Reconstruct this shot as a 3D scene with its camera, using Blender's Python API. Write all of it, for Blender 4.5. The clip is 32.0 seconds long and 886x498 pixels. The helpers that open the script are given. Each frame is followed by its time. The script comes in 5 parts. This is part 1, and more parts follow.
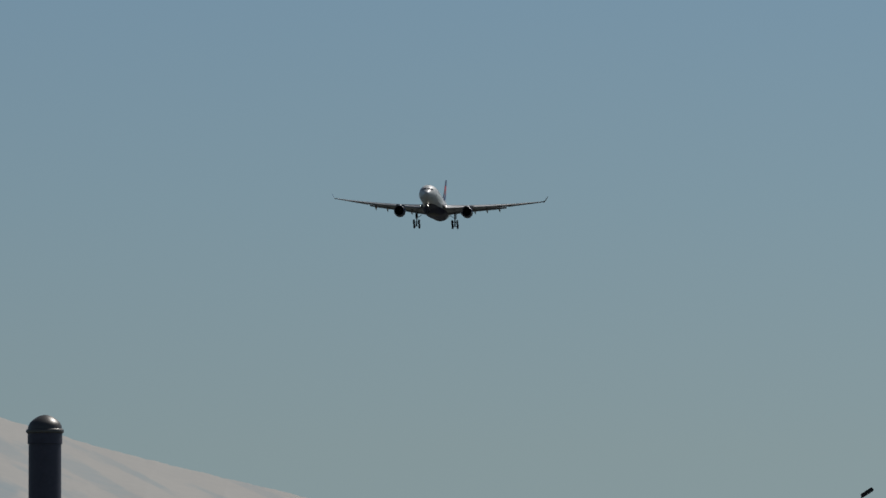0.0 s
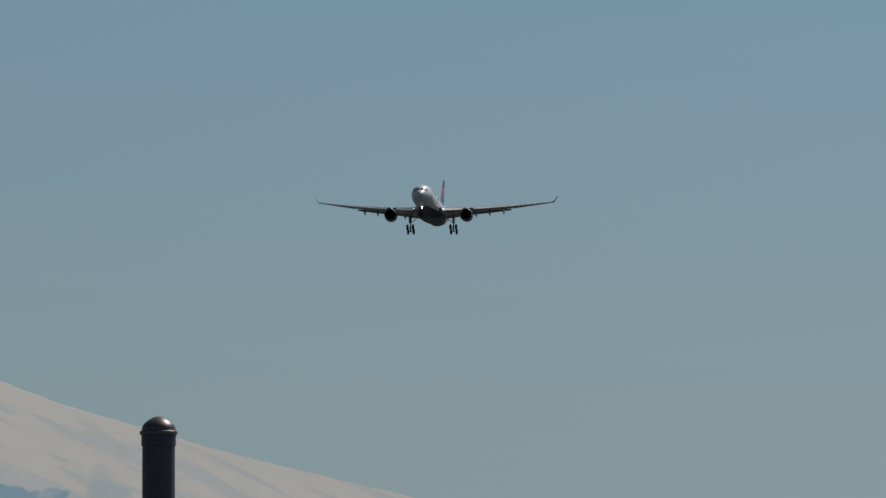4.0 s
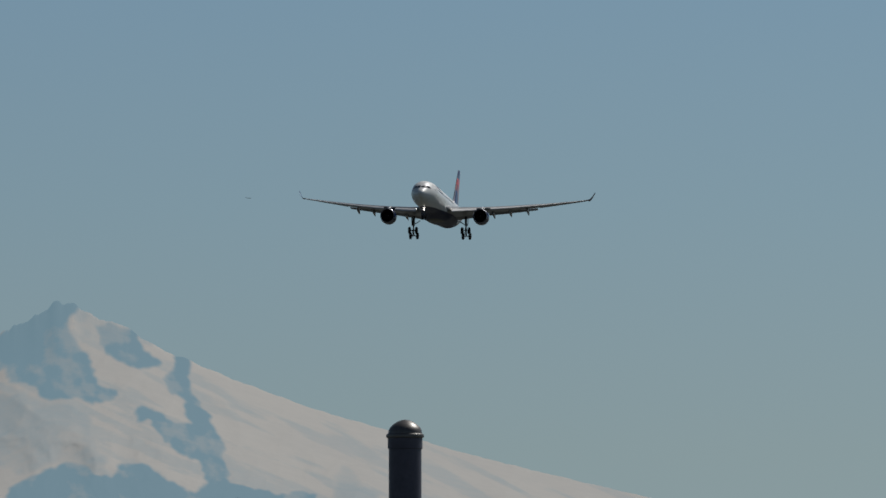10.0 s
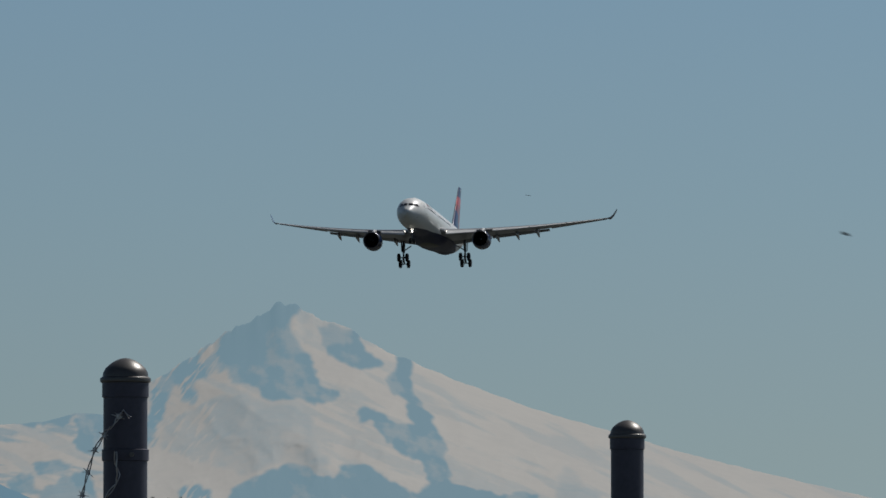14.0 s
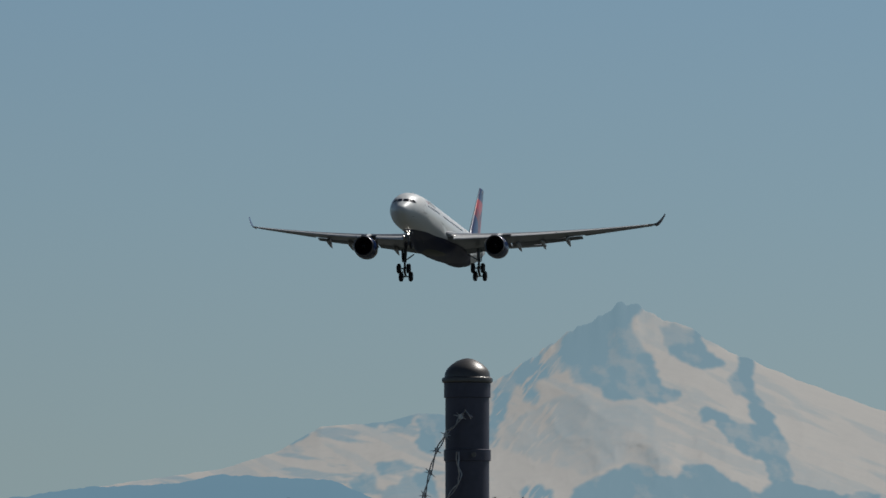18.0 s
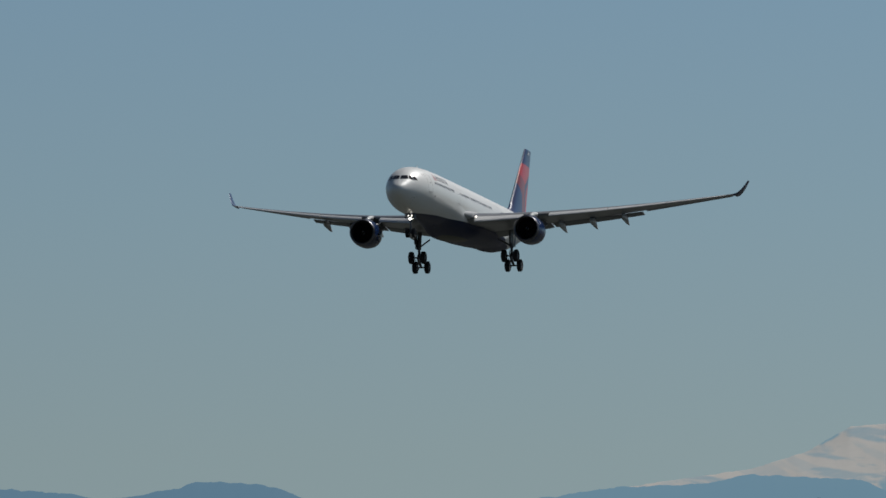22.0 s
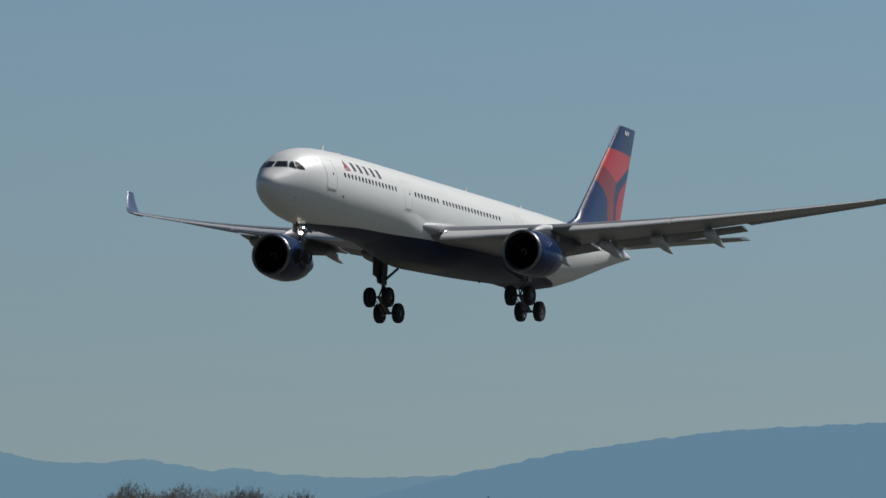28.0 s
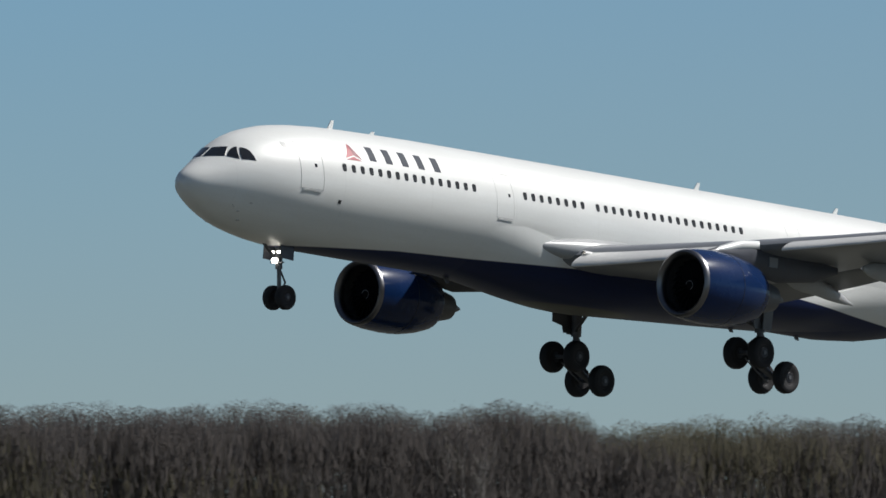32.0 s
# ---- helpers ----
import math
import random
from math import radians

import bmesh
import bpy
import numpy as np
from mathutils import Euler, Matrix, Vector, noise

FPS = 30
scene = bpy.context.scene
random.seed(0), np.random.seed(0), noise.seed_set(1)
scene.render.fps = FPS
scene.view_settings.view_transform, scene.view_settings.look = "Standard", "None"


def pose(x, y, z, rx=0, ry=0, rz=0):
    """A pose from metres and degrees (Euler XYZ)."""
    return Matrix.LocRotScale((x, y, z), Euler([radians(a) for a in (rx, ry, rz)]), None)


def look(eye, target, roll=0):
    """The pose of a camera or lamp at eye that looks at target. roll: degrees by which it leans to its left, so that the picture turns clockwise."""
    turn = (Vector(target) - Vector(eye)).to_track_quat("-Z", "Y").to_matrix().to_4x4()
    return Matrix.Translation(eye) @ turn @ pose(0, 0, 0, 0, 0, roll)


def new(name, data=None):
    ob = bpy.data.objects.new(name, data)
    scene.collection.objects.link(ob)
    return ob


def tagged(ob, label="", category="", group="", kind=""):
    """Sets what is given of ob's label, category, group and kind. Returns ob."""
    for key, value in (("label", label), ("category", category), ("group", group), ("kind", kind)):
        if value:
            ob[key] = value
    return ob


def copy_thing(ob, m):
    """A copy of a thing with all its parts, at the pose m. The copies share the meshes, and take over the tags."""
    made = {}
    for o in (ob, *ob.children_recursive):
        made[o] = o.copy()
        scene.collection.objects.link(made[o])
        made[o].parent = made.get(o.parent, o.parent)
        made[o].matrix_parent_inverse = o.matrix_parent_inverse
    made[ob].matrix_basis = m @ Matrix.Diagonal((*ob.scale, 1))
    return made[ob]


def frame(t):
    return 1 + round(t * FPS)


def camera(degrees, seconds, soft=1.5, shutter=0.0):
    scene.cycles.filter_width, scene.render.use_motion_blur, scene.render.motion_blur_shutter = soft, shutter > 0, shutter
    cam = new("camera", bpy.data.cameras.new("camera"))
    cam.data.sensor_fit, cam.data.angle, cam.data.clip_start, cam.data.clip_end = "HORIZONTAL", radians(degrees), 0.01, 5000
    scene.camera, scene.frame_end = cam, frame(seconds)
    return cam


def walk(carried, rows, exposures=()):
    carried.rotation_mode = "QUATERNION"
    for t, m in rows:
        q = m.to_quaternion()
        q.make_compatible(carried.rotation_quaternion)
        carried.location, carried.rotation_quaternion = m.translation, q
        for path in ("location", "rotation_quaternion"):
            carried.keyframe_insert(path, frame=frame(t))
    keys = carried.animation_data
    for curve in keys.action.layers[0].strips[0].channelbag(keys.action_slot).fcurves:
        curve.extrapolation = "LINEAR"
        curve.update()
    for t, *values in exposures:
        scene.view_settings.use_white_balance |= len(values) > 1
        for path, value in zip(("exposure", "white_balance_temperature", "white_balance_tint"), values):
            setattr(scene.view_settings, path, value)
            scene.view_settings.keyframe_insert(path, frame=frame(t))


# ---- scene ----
# ---- camera: a tripod behind a perimeter fence, panning with the landing aircraft ----
EYE = 1.7
cam = camera(5.619, 32.0, soft=1.55, shutter=0.08)
CAMERA_ROWS = [
    (0.0, pose(0, 0, EYE, 92.6953, 0, -3.9200)),
    (0.5, pose(0, 0, EYE, 92.6965, 0, -3.8554)),
    (1.0, pose(0, 0, EYE, 92.6977, 0, -3.7443)),
    (1.5, pose(0, 0, EYE, 92.6989, 0, -3.6582)),
    (2.0, pose(0, 0, EYE, 92.7001, 0, -3.5578)),
    (2.5, pose(0, 0, EYE, 92.7013, 0, -3.4322)),
    (3.0, pose(0, 0, EYE, 92.7025, 0, -3.3569)),
    (3.5, pose(0, 0, EYE, 92.7037, 0, -3.2780)),
    (5.5, pose(0, 0, EYE, 92.7085, 0, -2.9230)),
    (6.0, pose(0, 0, EYE, 92.7097, 0, -2.7903)),
    (6.5, pose(0, 0, EYE, 92.7109, 0, -2.6576)),
    (7.0, pose(0, 0, EYE, 92.7121, 0, -2.5428)),
    (7.5, pose(0, 0, EYE, 92.7133, 0, -2.4209)),
    (8.0, pose(0, 0, EYE, 92.7145, 0, -2.3025)),
    (8.5, pose(0, 0, EYE, 92.7157, 0, -2.1483)),
    (9.0, pose(0, 0, EYE, 92.7169, 0, -1.9833)),
    (9.5, pose(0, 0, EYE, 92.7204, 0, -1.8219)),
    (10.0, pose(0, 0, EYE, 92.7240, 0, -1.6354)),
    (10.5, pose(0, 0, EYE, 92.7276, 0, -1.4489)),
    (11.0, pose(0, 0, EYE, 92.7276, 0, -1.2624)),
    (11.5, pose(0, 0, EYE, 92.7276, 0, -1.0867)),
    (12.0, pose(0, 0, EYE, 92.7276, 0, -0.9361)),
    (12.5, pose(0, 0, EYE, 92.7276, 0, -0.7854)),
    (13.0, pose(0, 0, EYE, 92.7276, 0, -0.5989)),
    (13.5, pose(0, 0, EYE, 92.7276, 0, -0.4053)),
    (14.0, pose(0, 0, EYE, 92.7276, 0, -0.2259)),
    (14.5, pose(0, 0, EYE, 92.7276, 0, -0.0538)),
    (16.5, pose(0, 0, EYE, 92.7276, 0, 0.9325)),
    (17.0, pose(0, 0, EYE, 92.7276, 0, 1.2194)),
    (17.5, pose(0, 0, EYE, 92.7276, 0, 1.5924)),
    (18.0, pose(0, 0, EYE, 92.7276, 0, 1.9439)),
    (18.5, pose(0, 0, EYE, 92.7276, 0, 2.2487)),
    (19.0, pose(0, 0, EYE, 92.7276, 0, 2.6145)),
    (19.5, pose(0, 0, EYE, 92.7276, 0, 2.9983)),
    (20.0, pose(0, 0, EYE, 92.7276, 0, 3.4107)),
    (20.5, pose(0, 0, EYE, 92.7276, 0, 3.8052)),
    (21.0, pose(0, 0, EYE, 92.7276, 0, 4.2177)),
    (21.5, pose(0, 0, EYE, 92.7276, 0, 4.7234)),
    (22.0, pose(0, 0, EYE, 92.7276, 0, 5.3044)),
    (22.5, pose(0, 0, EYE, 92.7276, 0, 5.8352)),
    (23.0, pose(0, 0, EYE, 92.7276, 0, 6.3624)),
    (23.5, pose(0, 0, EYE, 92.7276, 0, 6.9255)),
    (24.0, pose(0, 0, EYE, 92.7276, 0, 7.5567)),
    (24.5, pose(0, 0, EYE, 92.7276, 0, 8.3170)),
    (25.0, pose(0, 0, EYE, 92.7276, 0, 9.1383)),
    (25.5, pose(0, 0, EYE, 92.7276, 0, 10.0995)),
    (26.0, pose(0, 0, EYE, 92.7276, 0, 11.1216)),
    (26.5, pose(0, 0, EYE, 92.7276, 0, 11.8963)),
    (28.5, pose(0, 0, EYE, 92.7276, 0, 16.7380)),
    (29.0, pose(0, 0, EYE, 92.7276, 0, 18.3161)),
    (29.5, pose(0, 0, EYE, 92.7276, 0, 20.0878)),
    (30.0, pose(0, 0, EYE, 92.7276, 0, 22.1321)),
    (30.5, pose(0, 0, EYE, 92.7276, 0, 24.5075)),
    (31.0, pose(0, 0, EYE, 92.7276, 0, 27.1208)),
    (31.5, pose(0, 0, EYE, 92.7276, 0, 29.9326)),
    (32.0, pose(0, 0, EYE, 92.7276, 0, 33.4294)),
]
SKY_FALL = 0.50            # stops by which the low sky darkens from due ahead to the far end of the pan, and the exposure rises
AUTO = ((0.0, 14.0, 20.0, 22.0, 24.0, 26.0, 28.0, 30.0, 32.0), (-0.07, -0.01, 0.03, -0.02, -0.03, 0.02, 0.03, 0.07, 0.19))
walk(cam, CAMERA_ROWS, [(t, float(np.interp(t, *AUTO)) - SKY_FALL * (1 - max(0.0, min(1.0, (math.sin(m.to_euler().z) + 0.122) / 0.576)))) for t, m in CAMERA_ROWS])
PLANE_ROWS = [
    (0.0, pose(169.17, 2495.82, 131.40, 1.15, 4.93, 81.18)),
    (0.5, pose(163.11, 2461.77, 129.67, 0.94, 4.96, 81.18)),
    (1.0, pose(156.79, 2427.77, 127.70, 0.90, 4.89, 81.18)),
    (1.5, pose(151.22, 2393.65, 125.59, 0.70, 4.94, 81.18)),
    (2.0, pose(145.06, 2359.65, 123.75, 0.48, 5.04, 81.18)),
    (2.5, pose(139.21, 2325.60, 122.06, 0.25, 5.01, 81.18)),
    (3.0, pose(133.55, 2291.52, 120.36, 0.24, 4.95, 81.18)),
    (3.5, pose(127.60, 2257.51, 118.61, 0.20, 5.10, 81.18)),
    (5.5, pose(104.38, 2121.44, 111.68, -0.38, 5.06, 81.18)),
    (6.0, pose(98.66, 2087.44, 110.17, -0.36, 4.95, 81.18)),
    (6.5, pose(92.58, 2053.50, 108.50, -0.10, 4.85, 81.18)),
    (7.0, pose(86.73, 2019.53, 106.96, 0.02, 4.84, 81.18)),
    (7.5, pose(80.72, 1985.60, 105.32, 0.27, 4.56, 81.18)),
    (8.0, pose(74.92, 1951.64, 103.68, 0.39, 4.46, 81.18)),
    (8.5, pose(68.99, 1917.71, 102.02, 0.87, 4.22, 81.18)),
    (9.0, pose(63.13, 1883.79, 100.22, 0.86, 4.19, 81.18)),
    (9.5, pose(57.23, 1849.91, 98.42, 0.83, 4.09, 81.18)),
    (10.0, pose(51.31, 1816.05, 96.38, 0.77, 4.04, 81.18)),
    (10.5, pose(45.57, 1782.17, 94.34, 0.32, 4.06, 81.18)),
    (11.0, pose(39.73, 1748.31, 92.11, 0.04, 3.95, 81.18)),
    (11.5, pose(33.99, 1714.45, 89.89, -0.08, 4.12, 81.18)),
    (12.0, pose(28.31, 1680.58, 87.57, -0.28, 3.98, 81.18)),
    (12.5, pose(22.39, 1646.77, 85.24, -0.38, 4.34, 81.18)),
    (13.0, pose(16.55, 1612.95, 82.81, -0.25, 4.32, 81.18)),
    (13.5, pose(10.65, 1579.12, 80.50, -0.24, 4.25, 81.18)),
    (14.0, pose(4.66, 1545.32, 78.44, -0.44, 4.51, 81.18)),
    (14.5, pose(-1.13, 1511.50, 76.32, -0.38, 4.35, 81.18)),
    (16.5, pose(-25.39, 1376.48, 68.59, 1.02, 5.53, 81.18)),
    (17.0, pose(-31.32, 1342.73, 66.96, 1.16, 5.78, 81.18)),
    (17.5, pose(-37.42, 1309.01, 65.55, 0.80, 5.88, 81.18)),
    (18.0, pose(-43.33, 1275.26, 64.24, 0.15, 5.76, 81.18)),
    (18.5, pose(-49.22, 1241.52, 63.02, -0.36, 5.65, 81.18)),
    (19.0, pose(-55.09, 1207.79, 61.60, -0.52, 5.50, 81.18)),
    (19.5, pose(-61.23, 1174.11, 60.22, -0.06, 5.43, 81.18)),
    (20.0, pose(-67.13, 1140.41, 58.88, 0.42, 5.27, 81.18)),
    (20.5, pose(-73.16, 1106.74, 57.47, 0.72, 4.94, 81.18)),
    (21.0, pose(-79.03, 1073.05, 56.16, 0.67, 4.59, 81.18)),
    (21.5, pose(-85.09, 1039.46, 54.92, 0.06, 4.36, 81.18)),
    (22.0, pose(-90.80, 1005.82, 53.47, -0.60, 4.15, 81.18)),
    (22.5, pose(-96.22, 972.14, 51.74, -0.57, 3.80, 81.18)),
    (23.0, pose(-102.36, 938.60, 49.86, -0.36, 4.06, 81.18)),
    (23.5, pose(-108.23, 904.95, 47.90, -0.16, 4.56, 81.18)),
    (24.0, pose(-113.75, 871.24, 45.91, 0.17, 4.62, 81.18)),
    (24.5, pose(-120.34, 837.74, 44.02, 0.39, 4.97, 81.18)),
    (25.0, pose(-127.16, 804.11, 42.17, 0.29, 5.03, 81.18)),
    (25.5, pose(-133.18, 770.35, 40.29, 0.21, 5.17, 81.18)),
    (26.0, pose(-138.94, 736.55, 38.57, 0.19, 5.36, 81.18)),
    (26.5, pose(-144.88, 702.81, 36.87, -0.13, 5.12, 81.18)),
    (28.5, pose(-169.49, 568.09, 31.32, 0.56, 4.44, 81.10)),
    (29.0, pose(-175.28, 534.58, 29.92, 0.77, 4.06, 81.00)),
    (29.5, pose(-180.37, 501.13, 28.44, 0.89, 3.81, 80.98)),
    (30.0, pose(-186.67, 467.90, 26.85, 0.65, 3.63, 80.98)),
    (30.5, pose(-192.50, 434.72, 25.21, 0.44, 3.89, 80.98)),
    (31.0, pose(-199.07, 402.00, 23.61, 0.76, 4.10, 80.98)),
    (31.5, pose(-203.71, 368.87, 22.01, 0.79, 4.37, 81.00)),
    (32.0, pose(-209.41, 335.71, 20.44, 0.46, 4.71, 81.05)),
]
ANGLE = 1 / 15976.0        # radians of bearing per unit used in the far skyline

# ---- world, sun ----
SUN_AZ, SUN_EL = 45.0, 49.0     # degrees right of +Y, degrees up
world = bpy.data.worlds.new("sky")
scene.world = world
world.use_nodes = True


class Net:
    """Small helper to write node trees as expressions."""

    def __init__(self, tree):
        self.t = tree
        tree.nodes.clear()

    def node(self, kind, **sets):
        n = self.t.nodes.new(kind)
        for k, v in sets.items():
            if k == "operation":
                n.operation = v
            elif k == "blend_type":
                n.blend_type = v
            elif k == "data_type":
                n.data_type = v
        return n

    def put(self, sock, v):
        if isinstance(v, bpy.types.NodeSocket):
            self.t.links.new(v, sock)
        elif v is not None:
            sock.default_value = v

    def m(self, op, a, b=None, c=None):
        n = self.node("ShaderNodeMath", operation=op)
        for s, v in zip(n.inputs, (a, b, c)):
            self.put(s, v)
        return n.outputs[0]

    def mix(self, f, a, b):
        n = self.node("ShaderNodeMix", data_type="RGBA")
        self.put(n.inputs[0], f)
        self.put(n.inputs[6], a if isinstance(a, bpy.types.NodeSocket) else (*a, 1))
        self.put(n.inputs[7], b if isinstance(b, bpy.types.NodeSocket) else (*b, 1))
        return n.outputs[2]

    def noise(self, scale, detail=3, rough=0.55, vec=None):
        n = self.node("ShaderNodeTexNoise")
        n.inputs["Scale"].default_value, n.inputs["Detail"].default_value, n.inputs["Roughness"].default_value = scale, detail, rough
        if vec is not None:
            self.t.links.new(vec, n.inputs["Vector"])
        return n.outputs[0]

    def coords(self):
        n = self.node("ShaderNodeTexCoord")
        return n.outputs["Object"]

    def xyz(self, vec):
        n = self.node("ShaderNodeSeparateXYZ")
        self.t.links.new(vec, n.inputs[0])
        return n.outputs

    def ramp(self, f, stops):
        n = self.node("ShaderNodeValToRGB")
        self.put(n.inputs[0], f)
        els = n.color_ramp.elements
        while len(els) < len(stops):
            els.new(0.5)
        for e, (p, c) in zip(els, stops):
            e.position, e.color = p, (*c, 1)
        return n.outputs[0]

    def step(self, v, edge, soft):
        """0 below edge - soft, 1 above edge + soft."""
        n = self.node("ShaderNodeMapRange")
        self.put(n.inputs[0], v)
        n.inputs[1].default_value, n.inputs[2].default_value = edge - soft, edge + soft
        return n.outputs[0]


w = Net(world.node_tree)
sky = w.node("ShaderNodeTexSky")
sky.sky_type, sky.sun_disc = "NISHITA", False
sky.sun_elevation, sky.sun_rotation = radians(SUN_EL), radians(SUN_AZ)
sky.air_density, sky.dust_density, sky.ozone_density = 1.0, 1.2, 1.5
bright = w.node("ShaderNodeMix", data_type="RGBA", blend_type="MULTIPLY")
bright.inputs[0].default_value = 1.0
w.put(bright.inputs[6], sky.outputs[0])
bright.inputs[7].default_value = (0.040, 0.040, 0.040, 1)
east, _, height = w.xyz(w.node("ShaderNodeTexCoord").outputs["Generated"])[:3]
haze = w.ramp(w.m("MULTIPLY", height, 8.0), [(0.0, (0.255, 0.328, 0.338)), (0.2, (0.242, 0.321, 0.340)), (0.42, (0.212, 0.314, 0.374)), (0.7, (0.176, 0.292, 0.402)), (1.0, (0.15, 0.275, 0.43))])
# farther from the sun the low sky is a purer blue
cooler = w.node("ShaderNodeMix", data_type="RGBA", blend_type="MULTIPLY")
w.put(cooler.inputs[0], w.m("MULTIPLY", w.step(w.m("MULTIPLY", east, -1.0), 0.49, 0.11), w.step(height, 0.05, 0.026)))
w.put(cooler.inputs[6], haze)
cooler.inputs[7].default_value = (0.88, 1.01, 1.06, 1)
low = w.step(height, 0.17, 0.07)
back = w.node("ShaderNodeBackground")
# and darker
fall = w.m("POWER", 2.0, w.m("MULTIPLY", SKY_FALL, w.m("SUBTRACT", 1.0, w.step(w.m("MULTIPLY", east, -1.0), 0.166, 0.288))))
dimmer = w.node("ShaderNodeVectorMath", operation="SCALE")
w.put(dimmer.inputs[0], cooler.outputs[2])
w.put(dimmer.inputs[3], fall)
w.put(back.inputs[0], w.mix(low, dimmer.outputs[0], bright.outputs[2]))
w.t.links.new(back.outputs[0], w.node("ShaderNodeOutputWorld").inputs[0])

sun = new("sun", bpy.data.lights.new("sun", "SUN"))
sun.data.energy, sun.data.angle, sun.data.color = 4.45, radians(0.53), (1.0, 0.978, 0.945)
a, e = radians(SUN_AZ), radians(SUN_EL)
sun.matrix_basis = look((0, 0, 0), (-math.sin(a) * math.cos(e), -math.cos(a) * math.cos(e), -math.sin(e)))


# ---- materials ----
def material(name, colour, rough=0.5, metal=0.0, coat=0.0, vary=0.12, scale=1.5, bump=0.0, bump_scale=20.0, fine=None, thin=0.0, coat_rough=0.12, spec=0.5):
    m = bpy.data.materials.new(name)
    m.use_nodes = True
    n = Net(m.node_tree)
    b = n.node("ShaderNodeBsdfPrincipled")
    co = n.coords()
    big = n.noise(scale, 4, 0.6, co)
    small = n.noise(fine or scale * 14, 3, 0.6, co)
    k = n.m("ADD", n.m("MULTIPLY", big, 0.65), n.m("MULTIPLY", small, 0.35))
    dark = tuple(c * (1 - vary) for c in colour)
    light = tuple(min(1, c * (1 + vary)) for c in colour)
    n.put(b.inputs["Base Color"], n.mix(n.step(k, 0.5, 0.2), dark, light))
    n.put(b.inputs["Roughness"], n.m("ADD", rough - 0.06, n.m("MULTIPLY", big, 0.12)))
    b.inputs["Metallic"].default_value = metal
    b.inputs["Specular IOR Level"].default_value = spec
    b.inputs["Coat Weight"].default_value = coat
    b.inputs["Coat Roughness"].default_value = coat_rough
    if bump:
        bp = n.node("ShaderNodeBump")
        bp.inputs["Strength"].default_value = bump
        n.put(bp.inputs["Height"], n.noise(bump_scale, 4, 0.6, co))
        n.t.links.new(bp.outputs[0], b.inputs["Normal"])
    out = b.outputs[0]
    if thin:
        tr = n.node("ShaderNodeBsdfTranslucent")
        n.t.links.new(b.inputs["Base Color"].links[0].from_socket, tr.inputs[0])
        mx = n.node("ShaderNodeMixShader")
        mx.inputs[0].default_value = thin
        n.t.links.new(out, mx.inputs[1])
        n.t.links.new(tr.outputs[0], mx.inputs[2])
        out = mx.outputs[0]
    n.t.links.new(out, n.node("ShaderNodeOutputMaterial").inputs[0])
    return m


def glowing(name, colour, strength):
    m = bpy.data.materials.new(name)
    m.use_nodes = True
    n = Net(m.node_tree)
    e = n.node("ShaderNodeEmission")
    e.inputs[0].default_value, e.inputs[1].default_value = (*colour, 1), strength
    n.t.links.new(e.outputs[0], n.node("ShaderNodeOutputMaterial").inputs[0])
    return m


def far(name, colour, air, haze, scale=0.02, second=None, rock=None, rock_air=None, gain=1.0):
    """Distant land seen through air: a share of its own sunlit surface, the rest emission in place of light scattered
    by the air between.
    """
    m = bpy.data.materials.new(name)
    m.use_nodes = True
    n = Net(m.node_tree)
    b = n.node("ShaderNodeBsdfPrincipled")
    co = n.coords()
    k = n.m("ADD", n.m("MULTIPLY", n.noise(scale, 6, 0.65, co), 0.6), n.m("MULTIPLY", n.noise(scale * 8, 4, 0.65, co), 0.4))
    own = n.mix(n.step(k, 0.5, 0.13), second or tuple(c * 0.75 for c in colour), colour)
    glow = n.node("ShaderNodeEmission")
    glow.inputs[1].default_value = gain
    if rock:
        # bare carries rock, and also shade and haze painted on the snow
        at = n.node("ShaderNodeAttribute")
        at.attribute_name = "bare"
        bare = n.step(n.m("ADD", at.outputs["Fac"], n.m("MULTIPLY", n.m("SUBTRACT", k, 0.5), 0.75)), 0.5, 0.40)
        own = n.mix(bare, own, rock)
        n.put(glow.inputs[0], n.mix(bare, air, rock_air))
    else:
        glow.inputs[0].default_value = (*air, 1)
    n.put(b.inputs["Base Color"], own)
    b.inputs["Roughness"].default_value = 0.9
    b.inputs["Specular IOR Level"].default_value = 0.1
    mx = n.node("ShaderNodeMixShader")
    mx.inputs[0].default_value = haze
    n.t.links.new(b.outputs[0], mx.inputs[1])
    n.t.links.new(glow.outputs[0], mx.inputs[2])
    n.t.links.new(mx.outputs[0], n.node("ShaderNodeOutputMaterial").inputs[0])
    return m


NAVY = (0.007, 0.0152, 0.060)
WHITE = (0.68, 0.69, 0.672)


